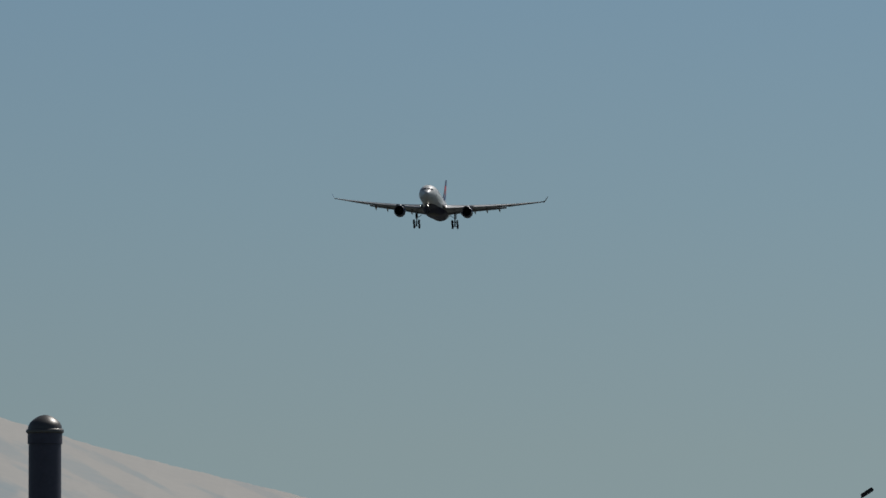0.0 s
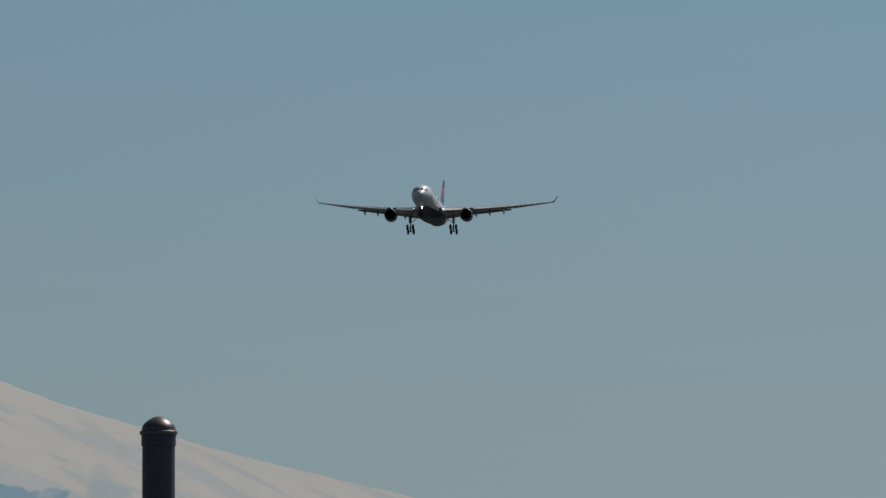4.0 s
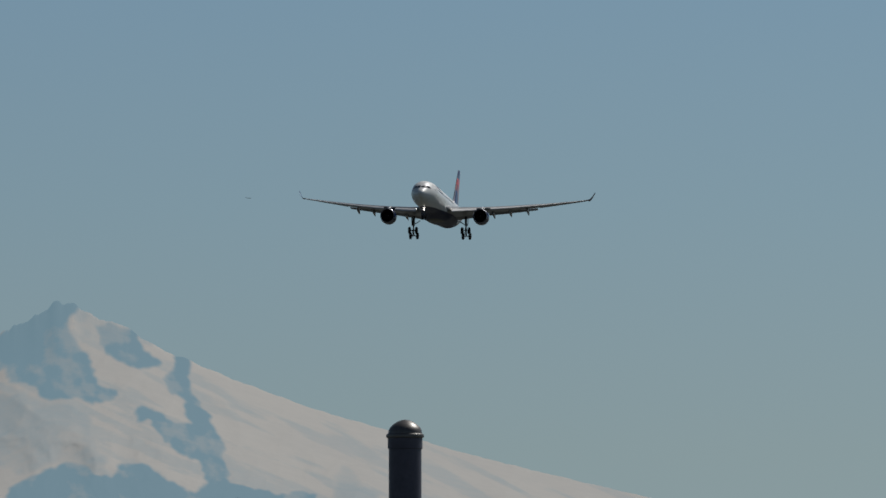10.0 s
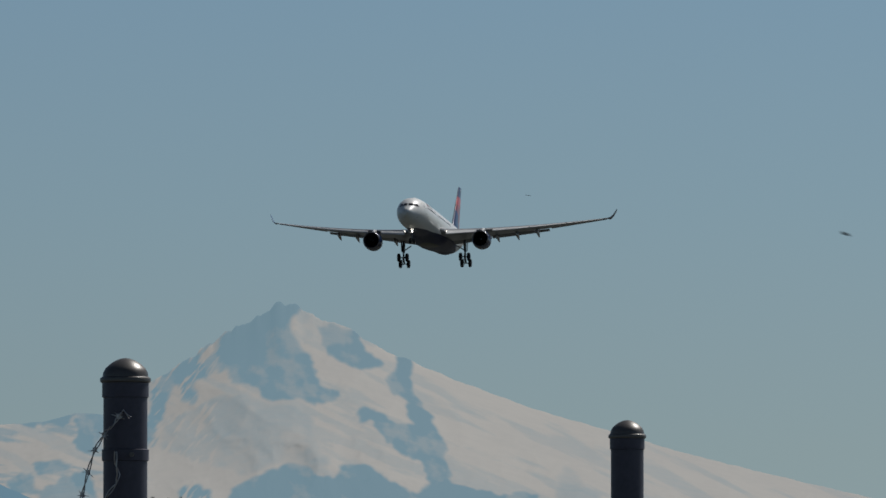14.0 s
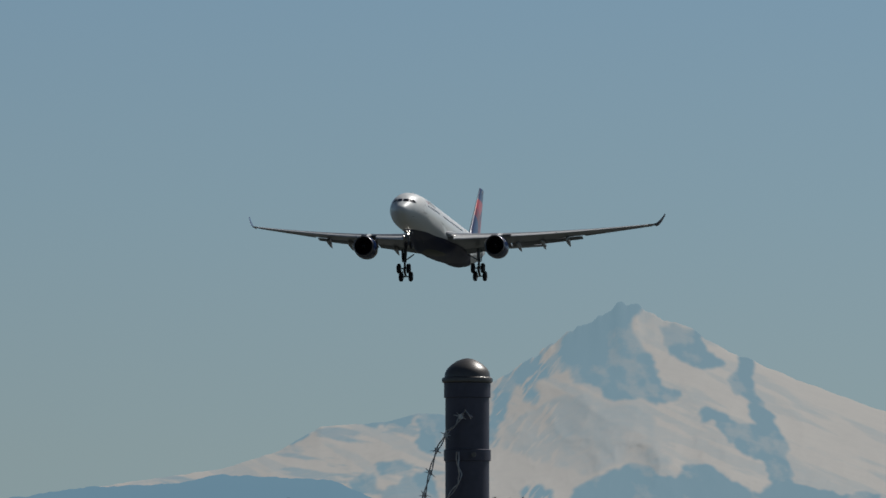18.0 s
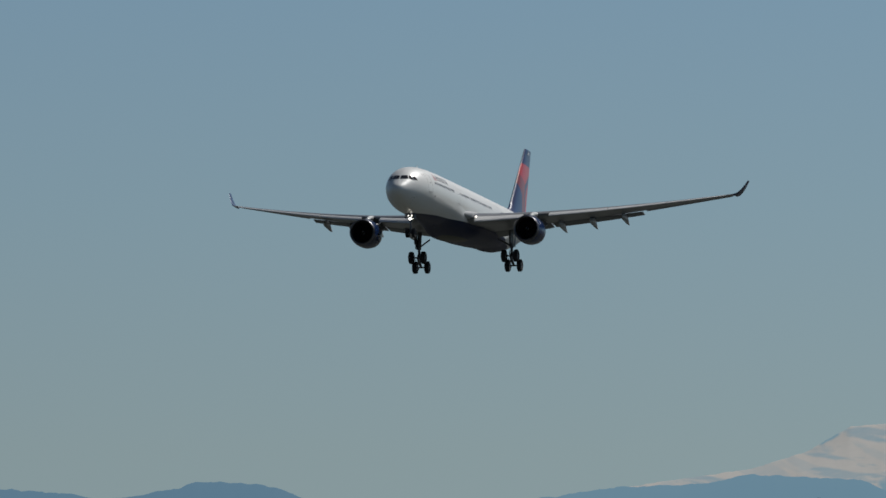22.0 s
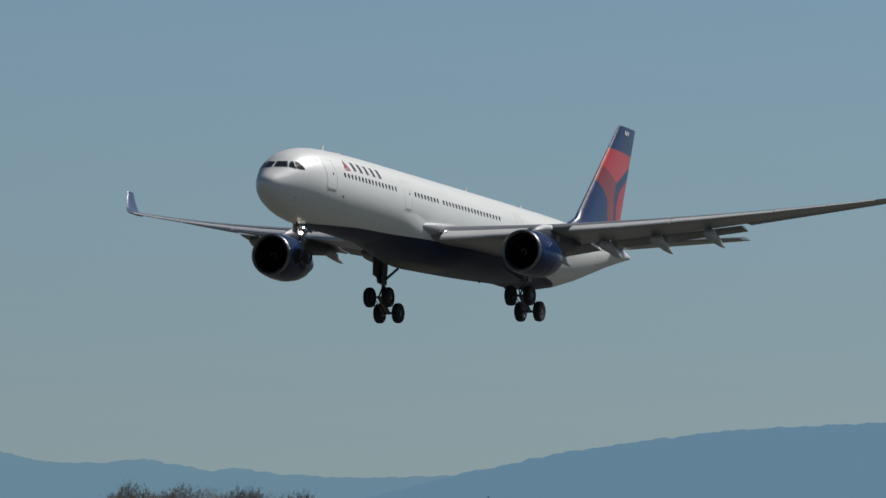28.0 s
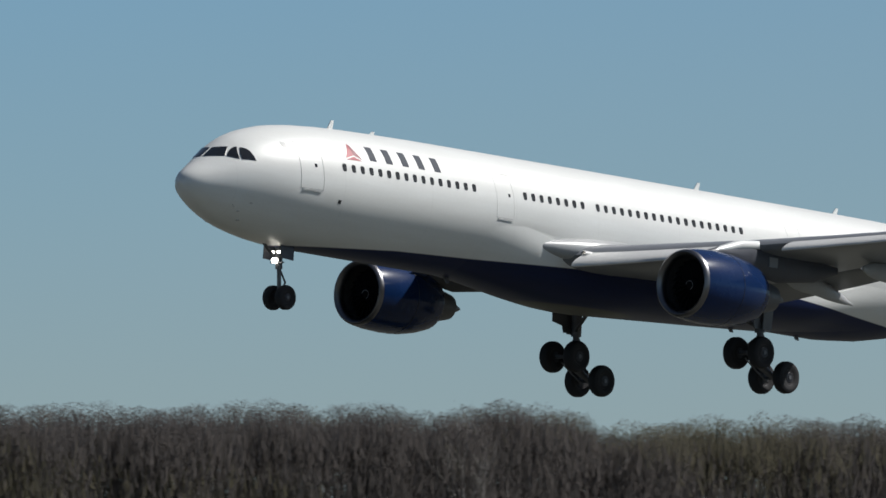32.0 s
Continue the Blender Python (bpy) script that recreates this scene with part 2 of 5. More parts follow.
def fuselage_paint():
    m = bpy.data.materials.new("white_and_navy_paint")
    m.use_nodes = True
    n = Net(m.node_tree)
    b = n.node("ShaderNodeBsdfPrincipled")
    co = n.coords()
    x, y, z = n.xyz(co)[:3]
    st = n.m("ADD", x, 32.05)
    # the belly's navy edge: low at the nose, rising to the wing, dropping behind it
    edge = -2.80
    for at_x, half, rise in ((9.25, 3.25, 0.47), (18.75, 6.25, 0.49), (29.5, 4.5, 0.30), (41.5, 5.5, -0.55)):
        edge = n.m("ADD", edge, n.m("MULTIPLY", n.step(st, at_x, half), rise))
    navy = n.step(n.m("SUBTRACT", edge, z), 0.0, 0.02)
    streak = n.node("ShaderNodeMapping")
    streak.inputs["Scale"].default_value = (0.25, 1.0, 2.5)
    n.t.links.new(co, streak.inputs[0])
    dirt = n.noise(1.1, 5, 0.6, streak.outputs[0])
    fine = n.noise(9.0, 3, 0.6, co)
    k = n.m("ADD", n.m("MULTIPLY", dirt, 0.7), n.m("MULTIPLY", fine, 0.3))
    white = n.mix(n.step(k, 0.5, 0.22), (0.61, 0.612, 0.588), WHITE)
    # grime towards the keel, as flown
    blue = n.mix(n.step(k, 0.5, 0.2), (0.0055, 0.0118, 0.043), NAVY)
    # thin skin-panel joints every few metres
    ring = n.m("ABSOLUTE", n.m("SUBTRACT", n.m("FRACT", n.m("DIVIDE", st, 5.3)), 0.5))
    joint = n.m("MULTIPLY", n.m("SUBTRACT", 1.0, n.step(ring, 0.0035, 0.002)), 0.10)
    under = n.m("MULTIPLY", n.step(n.m("MULTIPLY", z, -1.0), 3.33, 0.03), n.m("SUBTRACT", 1.0, n.step(n.m("ABSOLUTE", y), 2.3, 0.03)))
    blue = n.mix(under, blue, n.mix(n.step(k, 0.5, 0.2), (0.050, 0.052, 0.038), (0.090, 0.093, 0.068)))
    paint = n.mix(navy, n.mix(joint, white, (0.35, 0.35, 0.35)), blue)
    n.put(b.inputs["Base Color"], paint)
    n.put(b.inputs["Roughness"], n.m("ADD", 0.36, n.m("MULTIPLY", dirt, 0.12)))
    n.put(b.inputs["Coat Weight"], n.m("SUBTRACT", 0.20, n.m("MULTIPLY", navy, 0.17)))
    n.put(b.inputs["Specular IOR Level"], n.m("SUBTRACT", 0.75, n.m("MULTIPLY", navy, 0.65)))
    b.inputs["Coat Roughness"].default_value = 0.1
    n.t.links.new(b.outputs[0], n.node("ShaderNodeOutputMaterial").inputs[0])
    return m


def fin_paint():
    """Navy fin with the red faceted emblem, laid out in the fin's own plane (x aft, z up)."""
    m = bpy.data.materials.new("navy_and_red_fin_paint")
    m.use_nodes = True
    n = Net(m.node_tree)
    b = n.node("ShaderNodeBsdfPrincipled")
    co = n.coords()
    x, y, z = n.xyz(co)[:3]
    st = n.m("ADD", x, 32.05)

    def side(x0, z0, x1, z1):
        """1 on the left-hand side going from the first point to the second."""
        a1 = n.m("MULTIPLY", n.m("SUBTRACT", z, z0), x1 - x0)
        a2 = n.m("MULTIPLY", n.m("SUBTRACT", st, x0), z1 - z0)
        length = math.hypot(x1 - x0, z1 - z0)
        return n.step(n.m("DIVIDE", n.m("SUBTRACT", a1, a2), length), 0.0, 0.05)

    def inside(*pts):
        v = None
        for i, p in enumerate(pts):
            s = side(*p, *pts[(i + 1) % len(pts)])
            v = s if v is None else n.m("MULTIPLY", v, s)
        return v

    bright = inside((59.17, 6.95), (62.22, 8.61), (62.65, 9.22), (57.36, 9.36), (55.90, 8.22))
    deep = n.m("MAXIMUM", inside((54.65, 7.34), (57.37, 5.62), (58.87, 5.93), (59.17, 6.95), (55.90, 8.22)), inside((57.37, 5.62), (57.95, 2.00), (58.90, 2.00), (58.87, 5.93), (58.20, 6.31)))
    small = inside((59.46, 2.00), (61.00, 2.00), (61.77, 7.63), (59.92, 6.41), (59.41, 5.38))
    k = n.noise(1.2, 4, 0.6, co)
    navy = n.mix(n.step(k, 0.5, 0.2), (0.010, 0.022, 0.085), (0.014, 0.032, 0.12))
    c = n.mix(deep, navy, (0.23, 0.032, 0.036))
    c = n.mix(small, c, (0.42, 0.025, 0.045))
    c = n.mix(bright, c, (0.48, 0.036, 0.042))
    n.put(b.inputs["Base Color"], c)
    n.put(b.inputs["Roughness"], n.m("ADD", 0.28, n.m("MULTIPLY", k, 0.15)))
    b.inputs["Coat Weight"].default_value = 0.3
    n.t.links.new(b.outputs[0], n.node("ShaderNodeOutputMaterial").inputs[0])
    return m


PAINT = fuselage_paint()
FIN = fin_paint()
WHITE_PAINT = material("white_paint", WHITE, 0.3, coat=0.3, vary=0.05, scale=0.6)
NAVY_PAINT = material("navy_gloss_paint", (0.0042, 0.018, 0.068), 0.26, coat=0.22, coat_rough=0.03, spec=0.12, vary=0.2, scale=0.7)
SLAT = material("pale_slat_paint", (0.52, 0.52, 0.51), 0.34, coat=0.1, vary=0.08, scale=0.6)
WING = material("grey_wing_paint", (0.17, 0.18, 0.195), 0.36, coat=0.1, vary=0.10, scale=0.5)
FLAP = material("grey_flap_paint", (0.14, 0.148, 0.16), 0.42, vary=0.12, scale=0.8)
STEEL = material("polished_lip_metal", (0.55, 0.55, 0.56), 0.26, metal=1.0, vary=0.05, scale=2)
LIP = material("dull_lip_metal", (0.18, 0.18, 0.19), 0.36, metal=1.0, vary=0.08, scale=2)
GEAR = material("grey_gear_enamel", (0.095, 0.098, 0.105), 0.45, metal=0.3, vary=0.2, scale=4)
DARK = material("dark_well", (0.02, 0.02, 0.022), 0.7, vary=0.3, scale=3)
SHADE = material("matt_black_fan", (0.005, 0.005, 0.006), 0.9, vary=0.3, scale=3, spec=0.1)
DUCT = material("intake_duct_grey", (0.030, 0.030, 0.032), 0.5, vary=0.15, scale=3)
DUCT_MARK = material("worn_spiral_paint", (0.22, 0.22, 0.22), 0.6, vary=0.1, scale=4)
TYRE = material("tyre_rubber", (0.008, 0.008, 0.010), 0.8, vary=0.3, scale=6, bump=0.2, bump_scale=60)
RIM = material("wheel_rim_alloy", (0.035, 0.035, 0.040), 0.45, metal=0.6, vary=0.2, scale=8)
GLASS = material("dark_window_glass", (0.012, 0.014, 0.017), 0.08, coat=0.5, vary=0.3, scale=5)
CABIN_PANE = material("smoked_cabin_pane", (0.035, 0.035, 0.036), 0.25, vary=0.4, scale=0.9)
FAIRING = material("pale_grey_fairing_paint", (0.33, 0.335, 0.34), 0.38, vary=0.1, scale=0.8)
PYLON = material("dark_pylon_paint", (0.042, 0.046, 0.058), 0.45, vary=0.2, scale=1.2)
SEAM = material("faint_door_seam", (0.56, 0.56, 0.545), 0.45, vary=0.1, scale=6)
SEAL = material("grey_seam", (0.46, 0.46, 0.45), 0.5, vary=0.2, scale=6)
BLUE_LETTER = material("navy_lettering_film", (0.035, 0.042, 0.058), 0.6, vary=0.1, scale=3, spec=0.2)
RED_FILM = material("red_film", (0.33, 0.045, 0.06), 0.35, vary=0.1, scale=3)
DEEP_RED_FILM = material("deep_red_film", (0.17, 0.015, 0.03), 0.35, vary=0.1, scale=3)
PALE_BAR = material("pale_bar_film", (0.62, 0.64, 0.66), 0.4, vary=0.05, scale=3)
PALE_BLUE = material("blue_grey_winglet_paint", (0.045, 0.080, 0.16), 0.3, coat=0.2, vary=0.1, scale=1.5)
LAMP = glowing("landing_light_glow", (1.0, 0.94, 0.84), 7.0)

POST = material("galvanised_pipe_weathered", (0.060, 0.058, 0.080), 0.45, metal=0.35, vary=0.28, scale=9, fine=90, bump=0.10, bump_scale=70)
CAP = material("cast_cap_dull_metal", (0.12, 0.113, 0.105), 0.42, metal=0.55, vary=0.2, scale=14, fine=120, bump=0.12, bump_scale=90)
WIRE = material("zinc_wire", (0.38, 0.37, 0.37), 0.4, metal=0.7, vary=0.25, scale=40)


def ground_cover():
    """Unseen grass and fields, toned for the light they bounce up: paler near, darker farther out."""
    m = bpy.data.materials.new("ground_toned_for_bounce")
    m.use_nodes = True
    n = Net(m.node_tree)
    b = n.node("ShaderNodeBsdfPrincipled")
    co = n.coords()
    x, y, z = n.xyz(co)[:3]
    d = n.m("SQRT", n.m("ADD", n.m("MULTIPLY", x, x), n.m("MULTIPLY", y, y)))
    patch = n.noise(0.004, 5, 0.6, co)
    edge = n.step(n.m("ADD", d, n.m("MULTIPLY", n.m("SUBTRACT", patch, 0.5), 500.0)), 850.0, 200.0)
    tuft = n.noise(1.5, 4, 0.65, co)
    # near tone lifted to throw light onto the airliner's underside
    near = n.mix(n.step(tuft, 0.5, 0.2), (0.060, 0.060, 0.049), (0.088, 0.088, 0.072))
    farther = n.mix(n.step(patch, 0.5, 0.12), (0.026, 0.032, 0.028), (0.052, 0.052, 0.042))
    n.put(b.inputs["Base Color"], n.mix(edge, near, farther))
    b.inputs["Roughness"].default_value = 0.95
    bp = n.node("ShaderNodeBump")
    bp.inputs["Strength"].default_value = 0.5
    n.put(bp.inputs["Height"], n.noise(9.0, 4, 0.7, co))
    n.t.links.new(bp.outputs[0], b.inputs["Normal"])
    n.t.links.new(b.outputs[0], n.node("ShaderNodeOutputMaterial").inputs[0])
    return m


GRASS = ground_cover()
BARK = material("grey_brown_bark", (0.105, 0.088, 0.075), 0.85, vary=0.35, scale=0.8, bump=0.3, bump_scale=8)
PALE_BARK = material("pale_bark", (0.26, 0.245, 0.225), 0.8, vary=0.3, scale=0.8)
TWIG = material("brown_twigs", (0.128, 0.116, 0.110), 0.9, vary=0.22, scale=0.12, fine=1, thin=0.58)
BUD = material("olive_spring_buds", (0.142, 0.131, 0.092), 0.85, vary=0.22, scale=0.12, fine=1, thin=0.58)
NEEDLE = material("dark_conifer_needles", (0.028, 0.045, 0.026), 0.85, vary=0.35, scale=0.8, fine=6)

# ---- mesh helpers ----
def mesh(bm, name, mats, smooth=True):
    me = bpy.data.meshes.new(name)
    bmesh.ops.recalc_face_normals(bm, faces=bm.faces)
    bm.to_mesh(me)
    bm.free()
    for mt in mats if isinstance(mats, (list, tuple)) else [mats]:
        me.materials.append(mt)
    if smooth:
        for p in me.polygons:
            p.use_smooth = True
        me.set_sharp_from_angle(angle=radians(38))
    return me


def part(name, bm, mats, parent, label="", smooth=True):
    ob = new(name, mesh(bm, name, mats, smooth) if isinstance(bm, bmesh.types.BMesh) else bm)
    ob.parent = parent
    if label:
        tagged(ob, label)
    return ob


def loft(rings, closed=True, caps=True):
    """A skin over rings of points."""
    bm = bmesh.new()
    rows = [[bm.verts.new(p) for p in r] for r in rings]
    n = len(rows[0])
    for a, b in zip(rows, rows[1:]):
        for i in range(n if closed else n - 1):
            j = (i + 1) % n
            bm.faces.new((a[i], a[j], b[j], b[i]))
    if caps:
        bm.faces.new(rows[0])
        bm.faces.new(rows[-1])
    return bm


def lathe(profile, steps=32, axis="x", centre=(0, 0, 0), bm=None, caps=True):
    """Turns (along, radius) pairs round an axis."""
    bm = bm or bmesh.new()
    rows = []
    for al, r in profile:
        row = []
        for i in range(steps):
            t = 2 * math.pi * i / steps
            c, s = r * math.cos(t), r * math.sin(t)
            p = {"x": (al, c, s), "y": (c, al, s), "z": (c, s, al)}[axis]
            row.append(bm.verts.new(Vector(p) + Vector(centre)))
        rows.append(row)
    for a, b in zip(rows, rows[1:]):
        for i in range(steps):
            j = (i + 1) % steps
            bm.faces.new((a[i], a[j], b[j], b[i]))
    if caps:
        bm.faces.new(rows[0])
        bm.faces.new(rows[-1])
    return bm


def tube(points, radii, steps=8, bm=None):
    """A tapering round bar along points."""
    bm = bm or bmesh.new()
    pts = [Vector(p) for p in points]
    radii = radii if isinstance(radii, (list, tuple)) else [radii] * len(pts)
    rows = []
    for i, p in enumerate(pts):
        d = (pts[min(i + 1, len(pts) - 1)] - pts[max(i - 1, 0)]).normalized()
        u = d.orthogonal().normalized()
        v = d.cross(u)
        rows.append([bm.verts.new(p + radii[i] * (u * math.cos(2 * math.pi * k / steps) + v * math.sin(2 * math.pi * k / steps))) for k in range(steps)])
    for a, b in zip(rows, rows[1:]):
        best = min(range(steps), key=lambda s: (a[0].co - b[s].co).length)
        for k in range(steps):
            bm.faces.new((a[k], a[(k + 1) % steps], b[(k + 1 + best) % steps], b[(k + best) % steps]))
    bm.faces.new(rows[0])
    bm.faces.new(rows[-1])
    return bm


def slab(corners, thick, bm=None):
    """A plate over four or more corners, thick along its normal."""
    bm = bm or bmesh.new()
    c = [Vector(p) for p in corners]
    nrm = (c[1] - c[0]).cross(c[2] - c[0]).normalized() * thick / 2
    a = [bm.verts.new(p + nrm) for p in c]
    b = [bm.verts.new(p - nrm) for p in c]
    bm.faces.new(a)
    bm.faces.new(b)
    for i in range(len(c)):
        j = (i + 1) % len(c)
        bm.faces.new((a[i], a[j], b[j], b[i]))
    return bm


def block(x0, x1, y0, y1, z0, z1, bevel=0.0, bm=None):
    bm = bm or bmesh.new()
    got = bmesh.ops.create_cube(bm, size=1)["verts"]
    for v in got:
        v.co = Vector(((x0 + x1) / 2 + v.co.x * (x1 - x0), (y0 + y1) / 2 + v.co.y * (y1 - y0), (z0 + z1) / 2 + v.co.z * (z1 - z0)))
    if bevel:
        bmesh.ops.bevel(bm, geom=[ed for ed in bm.edges if ed.verts[0] in got], offset=bevel, segments=2, affect="EDGES")
    return bm


def smoothstep(a, b, v):
    k = max(0.0, min(1.0, (v - a) / (b - a)))
    return k * k * (3 - 2 * k)


# ---- ground and the far country ----
def build_ground():
    bm = bmesh.new()
    radii = [0, 15, 40, 90, 180, 350, 700, 1300, 2200, 3400, 4980]
    n = 72
    rows = []
    for r in radii[1:]:
        row = []
        for i in range(n):
            t = 2 * math.pi * i / n
            x, y = r * math.sin(t), r * math.cos(t)
            row.append(bm.verts.new((x, y, 0.25 * (noise.noise((x / 60, y / 60, 0)) if 20 < r < 700 else 0) * 0.6 - 0.02)))
        rows.append(row)
    mid = bm.verts.new((0, 0, -0.02))
    for i in range(n):
        bm.faces.new((mid, rows[0][i], rows[0][(i + 1) % n]))
    for a, b in zip(rows, rows[1:]):
        for i in range(n):
            j = (i + 1) % n
            bm.faces.new((a[i], b[i], b[j], a[j]))
    tagged(new("ground", mesh(bm, "ground", GRASS)), "flat airfield grass and fields, unseen, paler near to bounce more light", "ground", kind="structure")


def profile(pairs, u):
    """Smooth line through a few (u, height) pairs."""
    us = [p[0] for p in pairs]
    if u <= us[0]:
        return pairs[0][1]
    for (a, ha), (b, hb) in zip(pairs, pairs[1:]):
        if u <= b:
            k = (u - a) / (b - a)
            return ha + (hb - ha) * k
    return pairs[-1][1]


def inside_poly(u, v, poly):
    hit = np.zeros(u.shape, bool)
    for (a, b), (c, d) in zip(poly, poly[1:] + poly[:1]):
        if b != d:
            hit ^= ((b > v) != (d > v)) & (u < (c - a) * (v - b) / (d - b) + a)
    return hit


def field(u, v, su, sv, seed, octaves=5, ridged=False):
    out = np.zeros(u.shape)
    flat = out.ravel()
    for i, (a, b) in enumerate(zip(u.ravel(), v.ravel())):
        p = (a / su, b / sv, seed)
        flat[i] = noise.ridged_multi_fractal(p, 1.0, 2.1, octaves, 1.0, 2.0) - 0.9 if ridged else noise.fractal(p, 0.9, 2.1, octaves)
    return out


def blur(a, times):
    for _ in range(times):
        p = np.pad(a, 1, mode="edge")
        a = (p[:-2, 1:-1] + p[2:, 1:-1] + p[1:-1, :-2] + p[1:-1, 2:] + 2 * p[1:-1, 1:-1]) / 6
    return a


def far_land(name, label, u0, u1, step, crest, dist, depth, mat, relief, patches=None, rows=40, category="hill", rough=2.6, foot=0.0, massif=False, thin=()):
    """A ridge at a distance: its crest as it stands against the sky, its near slope falling to the plain."""
    us = np.linspace(u0, u1, int((u1 - u0) / step) + 1)
    top = np.array([profile(crest, a) for a in us])
    top = np.convolve(np.pad(top, 1, mode="edge"), np.ones(3) / 3, mode="valid") if massif else top
    jag = np.array([(1 + 5.0 * math.exp(-((a + 290) / 190) ** 2) if massif else 1.0) * rough * noise.fractal((a / 23, 3.1, dist / 999), 0.9, 2.1, 4) + rough * 0.4 * noise.noise((a / 5, 8.1, 0)) for a in us])
    k = np.linspace(0, 1, rows + 1)
    k = np.concatenate(([0.0], foot + (1 - foot) * k)) if foot else k
    U, K = np.meshgrid(us, k, indexing="ij")
    broad = np.convolve(np.pad(top, 60, mode="edge"), np.ones(121) / 121, mode="valid") if massif else top
    V = K * (broad[:, None] * (1 - K ** 12) + top[:, None] * K ** 12) + jag[:, None] * K ** (60 if massif else 14)
    D = dist - depth * (1 - K)
    if relief:
        D = D - relief * field(U, V, 230, 200, 1.7, 5, True) * np.sin(np.pi * np.minimum(1, K)) ** 0.6
    X, Y, Z = D * np.sin(U * ANGLE), D * np.cos(U * ANGLE), EYE + V * ANGLE * D
    Z[:, 0] = -1.0
    back = np.stack([(dist + depth * 0.35) * np.sin(us * ANGLE), (dist + depth * 0.35) * np.cos(us * ANGLE), -1.0 + 0 * us], -1)[:, None, :]
    P = np.concatenate([np.stack([X, Y, Z], -1), back], 1)
    nu, nk = P.shape[:2]
    idx = np.arange(nu * nk).reshape(nu, nk)
    faces = np.stack([idx[:-1, :-1], idx[1:, :-1], idx[1:, 1:], idx[:-1, 1:]], -1).reshape(-1, 4)
    me = bpy.data.meshes.new(name)
    me.from_pydata(P.reshape(-1, 3).tolist(), [], faces.tolist())
    me.materials.append(mat)
    me.polygons.foreach_set("use_smooth", [True] * len(me.polygons))
    if patches:
        wu = U + 8 * field(U, V, 40, 32, 9.2, 5) + 5 * field(U, V, 9, 9, 4.1, 3)
        wv = V + 8 * field(U, V, 44, 30, 2.2, 5) + 5 * field(U, V, 9, 9, 6.6, 3)
        bare = np.zeros(U.shape)
        for q in patches:
            bare = np.maximum(bare, inside_poly(wu, wv, q))
        bare = blur(bare.astype(float), 3)
        # thin outlines put shade, haze and scree into the mask at part weight
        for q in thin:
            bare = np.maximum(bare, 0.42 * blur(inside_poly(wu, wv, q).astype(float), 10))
        speck = field(U + 0.9 * V, V + 0.42 * U, 120, 26, 5.5, 6)
        streak = field(U + 0.3 * V, V, 60, 60, 3.3, 6)
        # snow left in the clefts of the northern ridge
        cleft = field(U - 0.8 * V, V + 0.3 * U, 13, 55, 2.9, 4)
        bare = bare * (1 - 0.85 * np.clip((cleft - 0.08) * 3.0, 0, 1) * np.clip((-325 - U) / 20, 0, 1) * np.clip((U + 470) / 20, 0, 1))
        bare = np.maximum(bare, np.clip((speck - 0.06) * 0.8, 0, 0.30)) - bare * np.clip((streak - 0.05) * 0.8, 0, 0.33)
        # wind-cut streaks on the low shoulder
        cut = field(U + 0.5 * V, V + 0.10 * U, 95, 15, 7.7, 5)
        bare = np.maximum(bare, np.clip((cut - 0.05) * 1.6, 0, 0.62) * np.clip((-430 - U) / 60, 0, 1))
        bare = np.concatenate([bare, np.zeros((nu, 1))], 1)
        me.attributes.new("bare", "FLOAT", "POINT").data.foreach_set("value", bare.ravel().astype(np.float32))
    return tagged(new(name, me), label, category, kind="structure")


# haze as glow: warm on snow, blue on rock; gain offsets the exposure
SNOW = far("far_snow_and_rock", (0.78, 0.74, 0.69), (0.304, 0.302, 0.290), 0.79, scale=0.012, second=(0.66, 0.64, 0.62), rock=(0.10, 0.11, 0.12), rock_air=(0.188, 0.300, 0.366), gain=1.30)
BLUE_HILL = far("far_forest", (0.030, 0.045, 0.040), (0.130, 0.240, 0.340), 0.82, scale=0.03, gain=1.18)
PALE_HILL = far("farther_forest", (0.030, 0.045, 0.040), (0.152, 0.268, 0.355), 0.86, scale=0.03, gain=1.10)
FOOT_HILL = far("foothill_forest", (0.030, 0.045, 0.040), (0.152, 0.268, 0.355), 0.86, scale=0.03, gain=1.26)


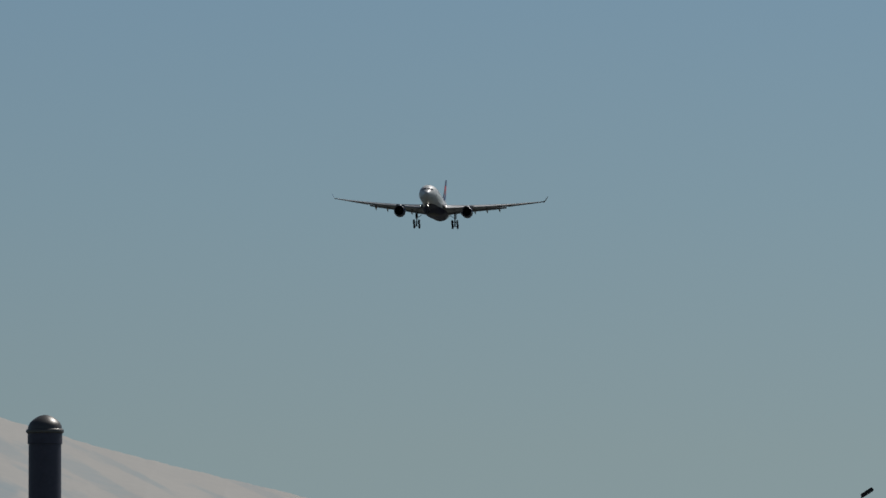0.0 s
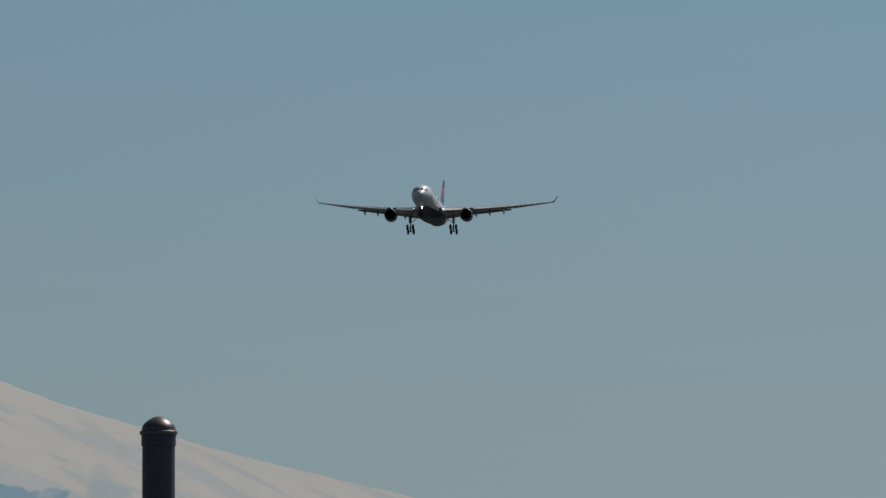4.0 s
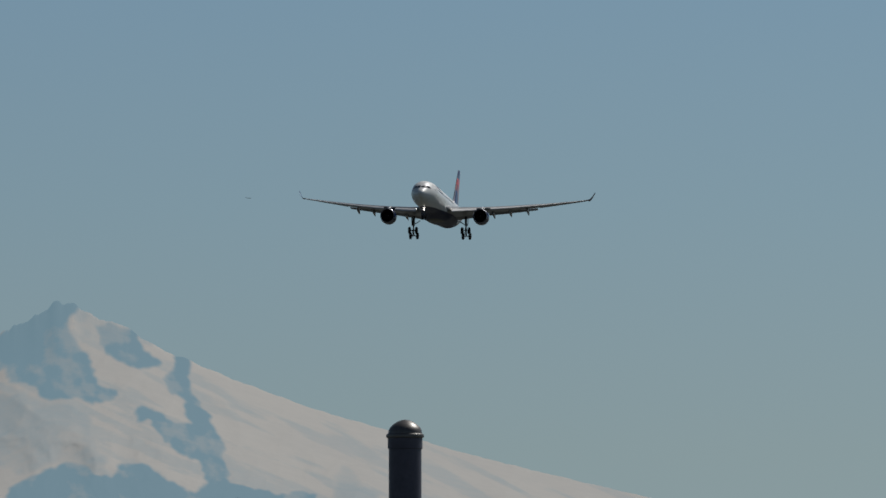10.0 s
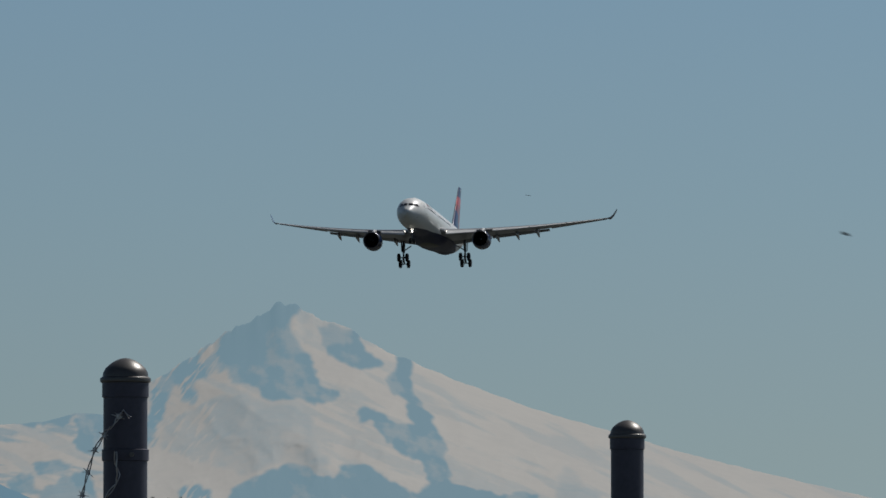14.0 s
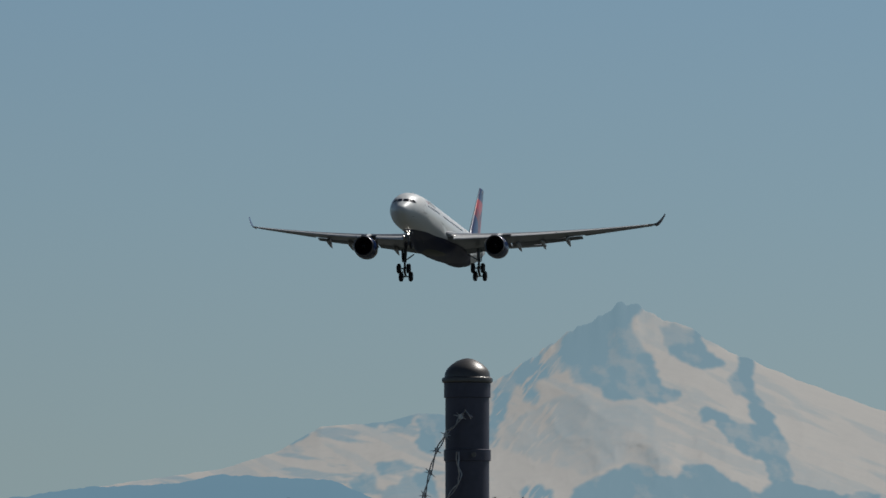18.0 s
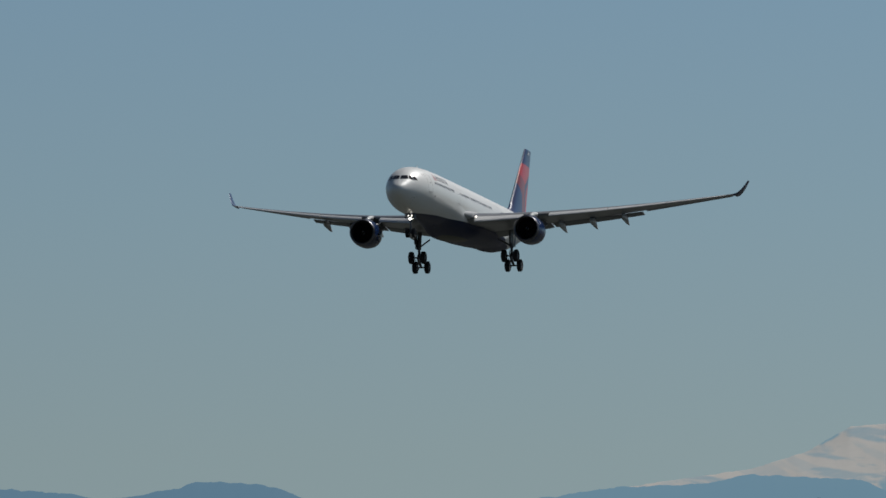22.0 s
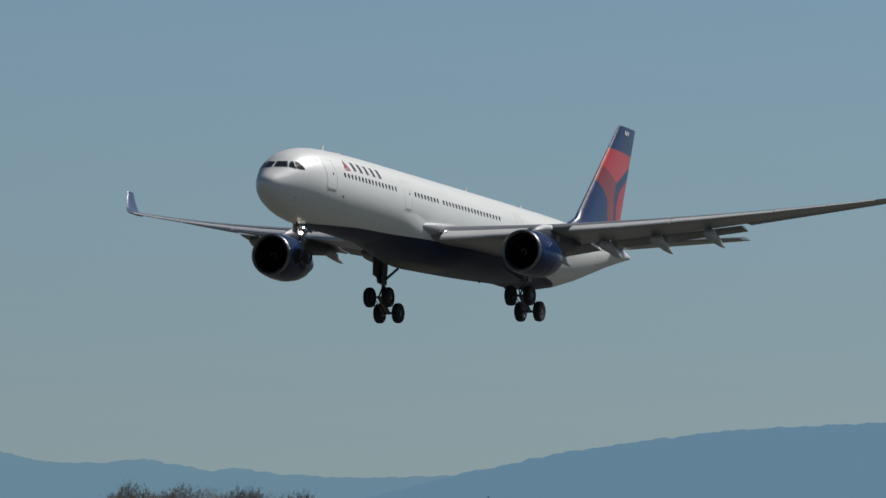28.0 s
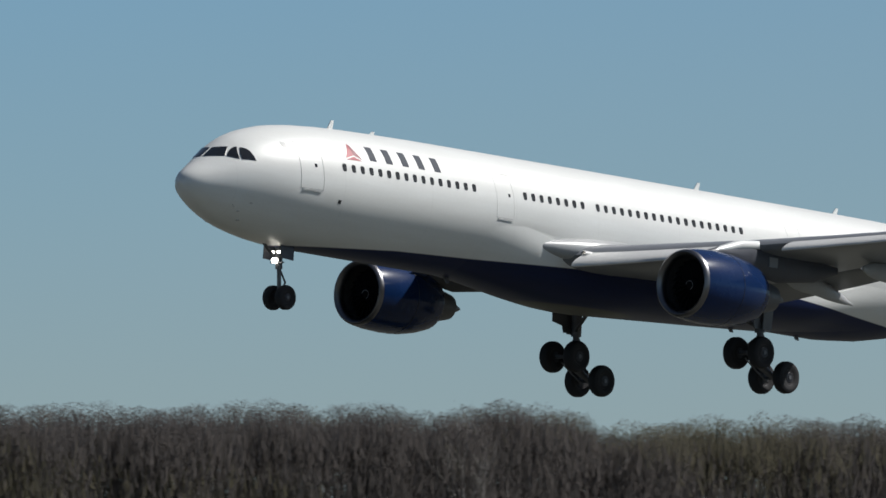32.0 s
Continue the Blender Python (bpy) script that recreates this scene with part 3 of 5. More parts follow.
def build_far_country():
    crest = [(-1150, 340), (-1000, 362), (-930, 372), (-830, 404), (-760, 446), (-640, 455), (-585, 470), (-530, 468), (-454, 524), (-422, 544), (-383, 568), (-348, 594), (-312, 621), (-284, 631), (-264, 645), (-249, 648), (-240, 656), (-231, 667), (-220, 669), (-196, 664), (-188, 652), (-157, 636), (-128, 629), (-93, 614), (-77, 602), (-50, 588), (-19, 570), (-1, 567), (20, 556), (91, 527), (162, 500), (233, 475), (304, 454), (375, 434), (480, 402), (640, 362), (770, 332), (900, 300), (1100, 240)]
    # bare rock, forest and a dark wedge (hollow) on the snow, as coarse outlines
    face = [(-312, 633), (-284, 647), (-263, 662), (-224, 662), (-206, 634), (-199, 613), (-191, 595), (-174, 574), (-164, 549), (-150, 524), (-121, 512), (-114, 500), (-128, 489), (-164, 485), (-199, 489), (-224, 489), (-252, 500), (-270, 514), (-305, 517), (-318, 540), (-332, 556), (-337, 585)]
    summit = [(-252, 640), (-256, 720), (-190, 720), (-186, 650), (-206, 640), (-224, 640)]
    shoulder = [(-157, 624), (-128, 632), (-93, 618), (-79, 602), (-70, 585), (-50, 568), (-36, 556), (-50, 548), (-93, 549), (-121, 563), (-141, 580), (-153, 599)]
    gully = [(-16, 566), (-8, 585), (6, 563), (10, 532), (15, 503), (25, 482), (43, 461), (59, 439), (70, 418), (72, 383), (84, 340), (40, 336), (30, 360), (14, 392), (-8, 418), (-32, 430), (-50, 448), (-29, 461), (9, 452), (-4, 481), (-13, 502), (-32, 516), (-41, 527), (-24, 549)]
    islet = [(-96, 469), (-79, 479), (-54, 473), (-29, 464), (-40, 448), (-65, 452), (-89, 452)]
    hollow = [(-62, 455), (-20, 458), (20, 448), (55, 425), (64, 390), (44, 366), (8, 384), (-24, 404), (-50, 428)]
    ridge = [(-458, 457), (-453, 539), (-412, 567), (-376, 592), (-337, 617), (-332, 556), (-320, 542), (-354, 537), (-376, 530), (-380, 514), (-369, 496), (-392, 485), (-405, 512), (-417, 526), (-427, 489), (-436, 457)]
    copse = [(-406, 305), (-403, 337), (-376, 349), (-352, 337), (-345, 305)]
    forest = [(-327, 305), (-305, 340), (-263, 364), (-220, 379), (-178, 377), (-153, 356), (-127, 360), (-121, 381), (-89, 379), (-50, 369), (-15, 347), (13, 333), (63, 350), (91, 347), (120, 335), (162, 330), (219, 326), (261, 305), (261, 206), (-327, 206)]
    scree = [(261, 305), (264, 359), (277, 384), (297, 369), (312, 347), (339, 326), (341, 305)]
    # snow dulled at part weight: haze on the crest cap, shade on the lobe
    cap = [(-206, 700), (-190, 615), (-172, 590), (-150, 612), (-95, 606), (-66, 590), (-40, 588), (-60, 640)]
    shaded_lobe = [(-436, 457), (-369, 489), (-284, 507), (-220, 485), (-164, 468), (-167, 432), (-146, 397), (-128, 379), (-164, 372), (-220, 383), (-284, 362), (-334, 369), (-383, 390), (-440, 404)]
    # dark patches on the low shoulder
    spur = [(-604, 476), (-539, 482), (-484, 467), (-539, 454), (-589, 452)]
    gap = [(-659, 330), (-614, 356), (-566, 374), (-539, 302), (-654, 302)]
    bank = [(-469, 460), (-442, 454), (-448, 410), (-472, 410)]
    # next five: haze over the shoulder, put into the bare mask
    rim = [(-704, 467), (-599, 472), (-602, 445), (-694, 445)]
    haze_veil = [(-604, 487), (-536, 494), (-536, 402), (-572, 394), (-589, 412), (-582, 442)]
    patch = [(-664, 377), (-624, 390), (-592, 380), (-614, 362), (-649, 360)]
    haze_fade = [(-894, 402), (-812, 410), (-782, 432), (-754, 457), (-794, 462), (-894, 422)]
    haze_drift = [(-714, 352), (-664, 367), (-652, 330), (-699, 320)]
    # rock and forest outlines, with the haze ones among them
    bare = [face, summit, shoulder, gully, islet, hollow, forest, copse, ridge, spur, gap, bank, rim, haze_veil, patch, haze_fade, haze_drift]
    far_land("backdrop_mountain", "snow-covered volcanic peak with bare rock faces, far off in haze", -1150, 1100, 3, crest, 4850, 800, SNOW, 22, bare, rows=150, category="mountain", rough=1.5, foot=0.42, massif=True, thin=[shaded_lobe, scree, cap])
    low = [(-1500, 285), (-1330, 316), (-1180, 338), (-1010, 346), (-945, 361), (-860, 358), (-740, 352), (-660, 318), (-560, 290), (-400, 270)]
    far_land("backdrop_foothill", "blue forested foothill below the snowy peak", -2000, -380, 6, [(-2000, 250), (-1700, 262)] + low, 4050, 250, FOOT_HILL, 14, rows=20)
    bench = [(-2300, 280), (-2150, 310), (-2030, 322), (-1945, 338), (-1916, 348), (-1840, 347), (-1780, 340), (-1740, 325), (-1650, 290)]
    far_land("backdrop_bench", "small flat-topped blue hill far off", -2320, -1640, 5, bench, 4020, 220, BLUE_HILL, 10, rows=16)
    big = [(-4700, 290), (-4400, 318), (-4220, 365), (-4160, 376), (-4050, 400), (-3900, 422), (-3750, 440), (-3600, 448), (-3420, 456), (-3262, 466), (-3236, 490), (-3130, 492), (-3090, 492),
           (-2960, 462), (-2820, 425), (-2690, 394), (-2530, 380), (-2400, 350), (-2250, 334), (-2130, 327), (-2040, 300), (-1900, 270)]
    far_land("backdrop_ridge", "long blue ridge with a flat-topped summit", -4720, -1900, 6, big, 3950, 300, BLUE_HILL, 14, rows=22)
    west = [(-7400, 300), (-7000, 330), (-6250, 345), (-6130, 362), (-6030, 392), (-5930, 419), (-5820, 418), (-5740, 400), (-5620, 386), (-5450, 396), (-5330, 405), (-5290, 416), (-5200, 430), (-5130, 428),
            (-5040, 402), (-4970, 384), (-4850, 382), (-4790, 390), (-4740, 380), (-4670, 368), (-4630, 374), (-4550, 362), (-4400, 355), (-4200, 362), (-4100, 340), (-3900, 300)]
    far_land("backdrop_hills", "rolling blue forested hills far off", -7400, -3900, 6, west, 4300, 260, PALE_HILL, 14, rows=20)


build_ground()
build_far_country()

# ---- the airliner: x aft of the nose, y to starboard, z up from the fuselage axis; its origin is above the main gear ----
ORIGIN = 32.05
STATIONS = [(0.75, -0.72, -0.80, 0.03), (0.88, -0.42, -1.10, 0.37), (1.18, -0.14, -1.40, 0.69), (1.75, 0.25, -1.72, 1.04), (2.3, 0.71, -1.98, 1.34), (2.95, 1.24, -2.22, 1.65),
            (3.6, 1.62, -2.40, 1.90), (4.4, 1.91, -2.55, 2.16), (5.4, 2.17, -2.69, 2.40), (6.7, 2.35, -2.79, 2.58), (8.3, 2.47, -2.82, 2.69), (10.5, 2.57, -2.82, 2.74), (14.0, 2.64, -2.82, 2.76), (24.0, 2.75, -2.82, 2.76), (34.0, 2.84, -2.82, 2.76), (42.0, 2.90, -2.82, 2.76),
            (44.5, 2.91, -2.62, 2.74), (47.5, 2.89, -2.10, 2.65), (50.5, 2.84, -1.36, 2.44), (53.5, 2.74, -0.50, 2.07), (56.5, 2.54, 0.36, 1.58), (59.5, 2.34, 1.12, 1.00), (61.2, 2.15, 1.52, 0.56), (62.1, 2.04, 1.72, 0.22)]


def section(x):
    for a, b in zip(STATIONS, STATIONS[1:]):
        if x <= b[0]:
            k = (x - a[0]) / (b[0] - a[0])
            return [p + (q - p) * k for p, q in zip(a[1:], b[1:])]
    return list(STATIONS[-1][1:])


def skin(x, z):
    """Half width of the fuselage at a station and height."""
    top, bot, hw = section(x)
    k = (z - (top + bot) / 2) / ((top - bot) / 2)
    return hw * math.sqrt(max(0.0, 1 - k * k))


def at(x, y, z):
    return (x - ORIGIN, y, z)


def film(quad, side, lift=0.006, nx=6, nz=4, bm=None):
    """A thin film on the fuselage over a quad of (x, z) corners, on side -1 (port) or 1."""
    bm = bm or bmesh.new()
    (a, b, c, d) = quad
    front, rear = [], []
    for i in range(nx + 1):
        for j in range(nz + 1):
            s, t = i / nx, j / nz
            x = (a[0] * (1 - s) + b[0] * s) * (1 - t) + (d[0] * (1 - s) + c[0] * s) * t
            z = (a[1] * (1 - s) + b[1] * s) * (1 - t) + (d[1] * (1 - s) + c[1] * s) * t
            y = skin(x, z)
            front.append(bm.verts.new(at(x, side * (y + lift), z + lift * z / 3)))
            rear.append(bm.verts.new(at(x, side * (y - 0.02), z - 0.02 * z / 3)))
    m = nz + 1
    for i in range(nx):
        for j in range(nz):
            q = (i * m + j, (i + 1) * m + j, (i + 1) * m + j + 1, i * m + j + 1)
            bm.faces.new([front[k] for k in q])
            bm.faces.new([rear[k] for k in reversed(q)])
    rim = [i * m for i in range(nx + 1)] + [nx * m + j for j in range(1, m)] + [i * m + nz for i in range(nx - 1, -1, -1)] + [j for j in range(nz - 1, 0, -1)]
    for p, q in zip(rim, rim[1:] + rim[:1]):
        bm.faces.new((front[p], front[q], rear[q], rear[p]))
    return bm


def nose_film(quad, side, lift=0.012, n=9, arch=0):
    """A pane on the nose over a quad of (y, z) corners; arch rounds the upper front (-1) or upper rear (1) corner."""
    bm = bmesh.new()
    (a, b, c, d) = quad
    front, rear = [], []
    for i in range(n + 1):
        for j in range(n + 1):
            s, t = i / n, j / n
            e = max(0.0, 1 - (s if arch < 0 else 1 - s) / 0.75) if arch else 0.0
            t *= 1 - 0.62 * (1 - math.sqrt(1 - e * e))
            y = (a[0] * (1 - s) + b[0] * s) * (1 - t) + (d[0] * (1 - s) + c[0] * s) * t
            z = (a[1] * (1 - s) + b[1] * s) * (1 - t) + (d[1] * (1 - s) + c[1] * s) * t
            lo, hi = 1.2, 6.0
            for _ in range(24):
                x = (lo + hi) / 2
                if skin(x, z) < y:
                    lo = x
                else:
                    hi = x
            front.append(bm.verts.new(at(x - lift * 1.6, side * (y + lift * 0.6), z + lift)))
            rear.append(bm.verts.new(at(x + 0.03, side * (y - 0.01), z - 0.02)))
    m = n + 1
    for i in range(n):
        for j in range(n):
            q = (i * m + j, (i + 1) * m + j, (i + 1) * m + j + 1, i * m + j + 1)
            bm.faces.new([front[k] for k in q])
            bm.faces.new([rear[k] for k in reversed(q)])
    rim = [i * m for i in range(m)] + [n * m + j for j in range(1, m)] + [i * m + n for i in range(n - 1, -1, -1)] + [j for j in range(n - 1, 0, -1)]
    for p, q in zip(rim, rim[1:] + rim[:1]):
        bm.faces.new((front[p], front[q], rear[q], rear[p]))
    return bm


def airfoil(le, chord, zc, y, thick, twist=0.0, n=14, dx=0.0):
    """Closed aerofoil ring in a plane of constant y."""
    pts = []
    for k in range(2 * n):
        t = 2 * math.pi * k / (2 * n)
        c = 0.5 * (1 - math.cos(t))
        h = 5 * thick * (0.2969 * math.sqrt(c) - 0.126 * c - 0.3516 * c * c + 0.2843 * c ** 3 - 0.1015 * c ** 4)
        up = h * 1.05 if t > math.pi else -h * 0.95
        x, z = c * chord, up * chord + 0.02 * chord * math.sin(math.pi * c)
        ca, sa = math.cos(twist), math.sin(twist)
        pts.append(at(le + x * ca + z * sa, y, zc - x * sa + z * ca))
    return pts


def wing_le(y):
    return 22.0 + 0.66 * (y - 2.8) if y > 5.0 else 22.0 + 0.66 * (y - 2.8) - 0.12 * (5.0 - y)


def wing_te(y):
    return 34.0 + 0.06 * (y - 2.8) if y < 9.6 else 34.4 + 0.378 * (y - 9.6)


def wing_z(y):
    k = y - 2.8
    return -1.45 + 0.110 * k + 0.0019 * k * k


def wing_twist(y):
    """Washout: the tip sits at a smaller angle than the root."""
    return radians(2.3 - 0.075 * y - 0.22 * max(0.0, y - 16.0))


def half_wing(plane, s):
    ys = [0.8, 2.8, 4.5, 6.5, 8.2, 9.6, 12, 15, 18, 21, 24, 27, 29.0]
    rings = [airfoil(wing_le(y), (wing_te(y) - wing_le(y)) * 0.86, wing_z(y), s * y, 0.130 - 0.0018 * y - 0.0015 * max(0.0, y - 16.0), wing_twist(y)) for y in ys]
    wing = part("wing", loft(rings), WING, plane)
    # winglet, swept and canted outwards
    wr = []
    for k in range(7):
        t = k / 6
        y = 29.0 + 1.2 * t ** 0.8
        z = wing_z(29.0) + 0.02 + 1.80 * t ** 1.4
        le, ch = wing_le(29.0) + 2.3 * t, 2.5 * (1 - t) + 0.85 * t
        ring = []
        for i in range(16):
            an = 2 * math.pi * i / 16
            c = 0.5 * (1 - math.cos(an))
            h = 0.075 * ch * math.sqrt(max(0, c * (1 - c))) * (1 if an > math.pi else -1)
            lean = radians(20 + 45 * t)
            ring.append(at(le + c * ch, s * (y - h * math.sin(lean)), z + h * math.cos(lean)))
        wr.append(ring)
    wl = part("winglet", loft(wr), [NAVY_PAINT, PALE_BLUE], wing, "swept winglet, navy outside and blue-grey inside")
    for p in wl.data.polygons:
        if p.normal.y * s < -0.05:
            p.material_index = 1
    # slats, drooped ahead of the leading edge
    for y0, y1 in ((3.6, 8.2), (10.8, 16.5), (16.6, 22.4), (22.5, 28.3)):
        rr = []
        for k in range(5):
            y = y0 + (y1 - y0) * k / 4
            ch = (wing_te(y) - wing_le(y)) * 0.16
            rr.append(airfoil(wing_le(y) - ch * 0.58, ch, wing_z(y) - ch * (0.34 - 0.012 * max(0.0, y - 14.0)), s * y, 0.17 - 0.003 * max(0.0, y - 14.0), radians(-27 + 0.7 * max(0.0, y - 14.0)), n=8))
        part("slat", loft(rr), SLAT, wing)
    # flaps, fully extended, behind and below the trailing edge
    for y0, y1, drop, tilt in ((3.0, 9.5, 0.13, 10), (9.7, 19.1, 0.10, 11)):
        rr = []
        for k in range(6):
            y = y0 + (y1 - y0) * k / 5
            ch = (wing_te(y) - wing_le(y)) * 0.24
            x = wing_te(y) - ch * 0.55
            rr.append(airfoil(x, ch, wing_z(y) - drop, s * y, 0.12, radians(tilt), n=8))
        part("flap", loft(rr), FLAP, wing)
    rr = []
    for k in range(5):
        y = 19.5 + 9.0 * k / 4
        ch = (wing_te(y) - wing_le(y)) * 0.22
        rr.append(airfoil(wing_te(y) - ch * 1.06, ch, wing_z(y) - 0.76 * (wing_te(y) - wing_le(y)) * math.sin(wing_twist(y)), s * y, 0.07, wing_twist(y) + radians(2), n=8))
    part("aileron", loft(rr), FLAP, wing)
    # flap-track fairings
    for y, ln in ((6.95, 4.6), (10.65, 4.3), (13.9, 4.1), (17.25, 3.9)):
        x0 = wing_te(y) - ln * 0.60
        z0 = wing_z(y) - 0.28
        rr = []
        for k in range(9):
            t = k / 8
            r = 0.34 * math.sin(math.pi * (0.05 + 0.95 * t ** 0.75)) ** 0.85 + 0.012
            bend = -0.80 * max(0.0, t - 0.42)
            zz = z0 - 0.18 + bend * 1.3 - 0.05
            rr.append([at(x0 + ln * t, s * y + r * 0.75 * math.cos(2 * math.pi * i / 12), zz + r * 1.25 * math.sin(2 * math.pi * i / 12)) for i in range(12)])
        part("flap_track_fairing", loft(rr), FAIRING, wing, "pale grey flap-track fairing")
    # wing-root fairing, and the landing light deep in its housing
    rr = []
    for k in range(17):
        t = k / 16
        r = 1.02 * math.sin(math.pi * (0.004 + 0.55 * t)) ** 0.72
        rr.append([at(19.9 + 5.3 * t, s * (2.46 + 0.70 * t) + s * r * 0.62 * math.cos(2 * math.pi * i / 20), wing_z(2.8) + 0.28 + 0.62 * r * math.sin(2 * math.pi * i / 20)) for i in range(20)])
    part("root_fairing", loft(rr), FAIRING, plane, "pale grey wing-root fairing")
    cen = at(21.95, s * 3.62, wing_z(3.6) - 0.02)
    part("light_housing", lathe([(0.62, 0.11), (0.02, 0.12), (0.0, 0.135), (0.02, 0.15), (0.7, 0.15)], 18, "x", cen, caps=False), SLAT, wing)
    part("landing_light", lathe([(0.30, 0.03), (0.31, 0.115), (0.35, 0.115)], 14, "x", cen), LAMP, wing, "lit white landing light")
    return wing


def engine(plane, s):
    cx, cy, cz = 21.82 - ORIGIN, s * 9.37, -2.77
    cen = (cx, cy, cz)
    cowl = part("engine_cowl", lathe([(0.24, 1.245), (0.225, 1.458), (0.4, 1.487), (0.9, 1.55), (1.8, 1.59), (2.8, 1.55), (3.7, 1.40), (4.4, 1.19), (4.42, 1.10), (3.8, 1.08)], 48, "x", cen, caps=False), NAVY_PAINT, plane, "glossy navy engine cowl")
    part("intake_lip", lathe([(0.45, 1.16), (0.2, 1.185), (0.06, 1.26), (0.0, 1.34), (0.05, 1.41), (0.14, 1.445), (0.22, 1.46), (0.26, 1.40), (0.30, 1.24)], 48, "x", cen, caps=False), LIP, cowl, "dull bare-metal intake lip")
    part("intake_duct", lathe([(0.40, 1.165), (0.8, 1.16), (1.3, 1.165), (1.3, 1.20), (0.40, 1.20)], 48, "x", cen, caps=False), DUCT, cowl, "dark grey intake duct")
    bm = lathe([(1.0, 0.40), (1.02, 1.16), (1.16, 1.16), (1.18, 0.40)], 40, "x", cen)
    fan = part("fan_disc", bm, SHADE, cowl)
    bm = bmesh.new()
    corner = []
    for r, tw in ((0.36, 0.10), (1.13, 0.20)):
        for d in (-1, 1):
            an = d * tw * 0.55 / max(r, 0.5)
            corner.append((0.86 + d * 0.09, r * math.cos(an), r * math.sin(an)))
    slab([corner[0], corner[1], corner[3], corner[2]], 0.02, bm)
    blade = mesh(bm, "fan_blade", SHADE, smooth=False)
    for i in range(22):
        ob = part("fan_blade", blade, None, fan)
        ob.location, ob.rotation_euler = cen, (2 * math.pi * i / 22, 0, 0)
    part("nozzle_rim", lathe([(4.36, 1.20), (4.42, 1.185), (4.45, 1.15), (4.42, 1.11), (4.36, 1.12)], 48, "x", cen, caps=False), LIP, cowl, "dull bare-metal nozzle rim")
    part("reverser_seam", lathe([(2.35, 1.572), (2.353, 1.581), (2.365, 1.581), (2.368, 1.570)], 48, "x", cen, caps=False), PYLON, cowl, "dark seam round the cowl")
    part("spinner", lathe([(0.42, 0.02), (0.55, 0.16), (0.75, 0.29), (0.98, 0.37)], 24, "x", cen), SHADE, cowl)
    mark = bmesh.new()
    prev = []
    for k in range(15):
        t = k / 14
        x, r = 0.50 + 0.12 * t, 0.11 + 0.09 * t
        an = 4.6 * t
        prev.append((cx + x - 0.015, cy + (r + 0.012) * math.cos(an), cz + (r + 0.012) * math.sin(an)))
    part("spiral_mark", tube(prev, 0.014, 5, mark), DUCT_MARK, cowl, "pale spiral mark")
    part("core_cowl", lathe([(3.6, 0.85), (4.4, 0.86), (5.2, 0.72), (5.9, 0.56), (5.92, 0.50), (5.2, 0.48)], 28, "x", cen, caps=False), GEAR, cowl, "dull metal core nozzle")
    part("exhaust_plug", lathe([(5.2, 0.40), (5.9, 0.36), (6.6, 0.10), (6.75, 0.02)], 20, "x", cen), GEAR, cowl)
    # pylon
    zt = wing_z(9.37)
    rings = []
    for x, z0, z1, w in ((23.0, cz + 1.40, cz + 1.47, 0.10), (24.2, cz + 1.25, cz + 1.86, 0.22), (26.0, cz + 0.95, zt + 0.12, 0.25), (28.0, cz + 0.7, zt - 0.02, 0.24), (30.5, cz + 1.0, zt - 0.2, 0.18), (32.0, zt - 0.62, zt - 0.3, 0.06)):
        rings.append([at(x, cy + w * math.cos(t), (z0 + z1) / 2 + (z1 - z0) / 2 * math.sin(t)) for t in [2 * math.pi * i / 12 for i in range(12)]])
    pylon = part("engine_pylon", loft(rings), PYLON, plane, "dark engine pylon")
    part("access_panel", block(27.2 - ORIGIN, 27.75 - ORIGIN, cy + s * 0.235, cy + s * 0.265, cz + 1.30, cz + 1.72, 0.008), WING, pylon, "grey access panel")
    rings = []
    for x, z, w, h in ((23.3, cz + 1.50, 0.05, 0.02), (24.2, cz + 1.70, 0.20, 0.16), (25.4, cz + 2.02, 0.26, 0.24), (26.6, zt + 0.02, 0.26, 0.22), (27.4, zt + 0.12, 0.10, 0.08)):
        rings.append([at(x, cy + w * math.cos(t), z + h * math.sin(t)) for t in [2 * math.pi * i / 12 for i in range(12)]])
    part("pylon_fairing", loft(rings), WHITE_PAINT, pylon, "pale fairing on top of the pylon")
    bm = slab([at(23.7, cy - s * 1.15, cz + 0.98), at(25.0, cy - s * 1.05, cz + 1.02), at(25.0, cy - s * 1.40, cz + 1.42), at(24.6, cy - s * 1.40, cz + 1.42)], 0.03)
    part("strake", bm, NAVY_PAINT, cowl)


def wheel(name, centre, radius, width, parent):
    w2 = width / 2
    tyre = lathe([(-w2 * 0.80, radius * 0.50), (-w2 * 0.98, radius * 0.66), (-w2, radius * 0.80), (-w2 * 0.82, radius * 0.94), (-w2 * 0.45, radius), (0.0, radius * 1.005), (w2 * 0.45, radius), (w2 * 0.82, radius * 0.94),
                  (w2, radius * 0.80), (w2 * 0.98, radius * 0.66), (w2 * 0.80, radius * 0.50)], 28, "y", centre)
    wh = part(name, tyre, TYRE, parent, "black rubber tyre")
    part("rim", lathe([(-w2 * 0.86, radius * 0.12), (-w2 * 0.86, radius * 0.30), (-w2 * 0.6, radius * 0.42), (-w2 * 0.84, radius * 0.51), (w2 * 0.84, radius * 0.51), (w2 * 0.6, radius * 0.42), (w2 * 0.86, radius * 0.30), (w2 * 0.86, radius * 0.12)], 20, "y", centre), RIM, wh)
    return wh


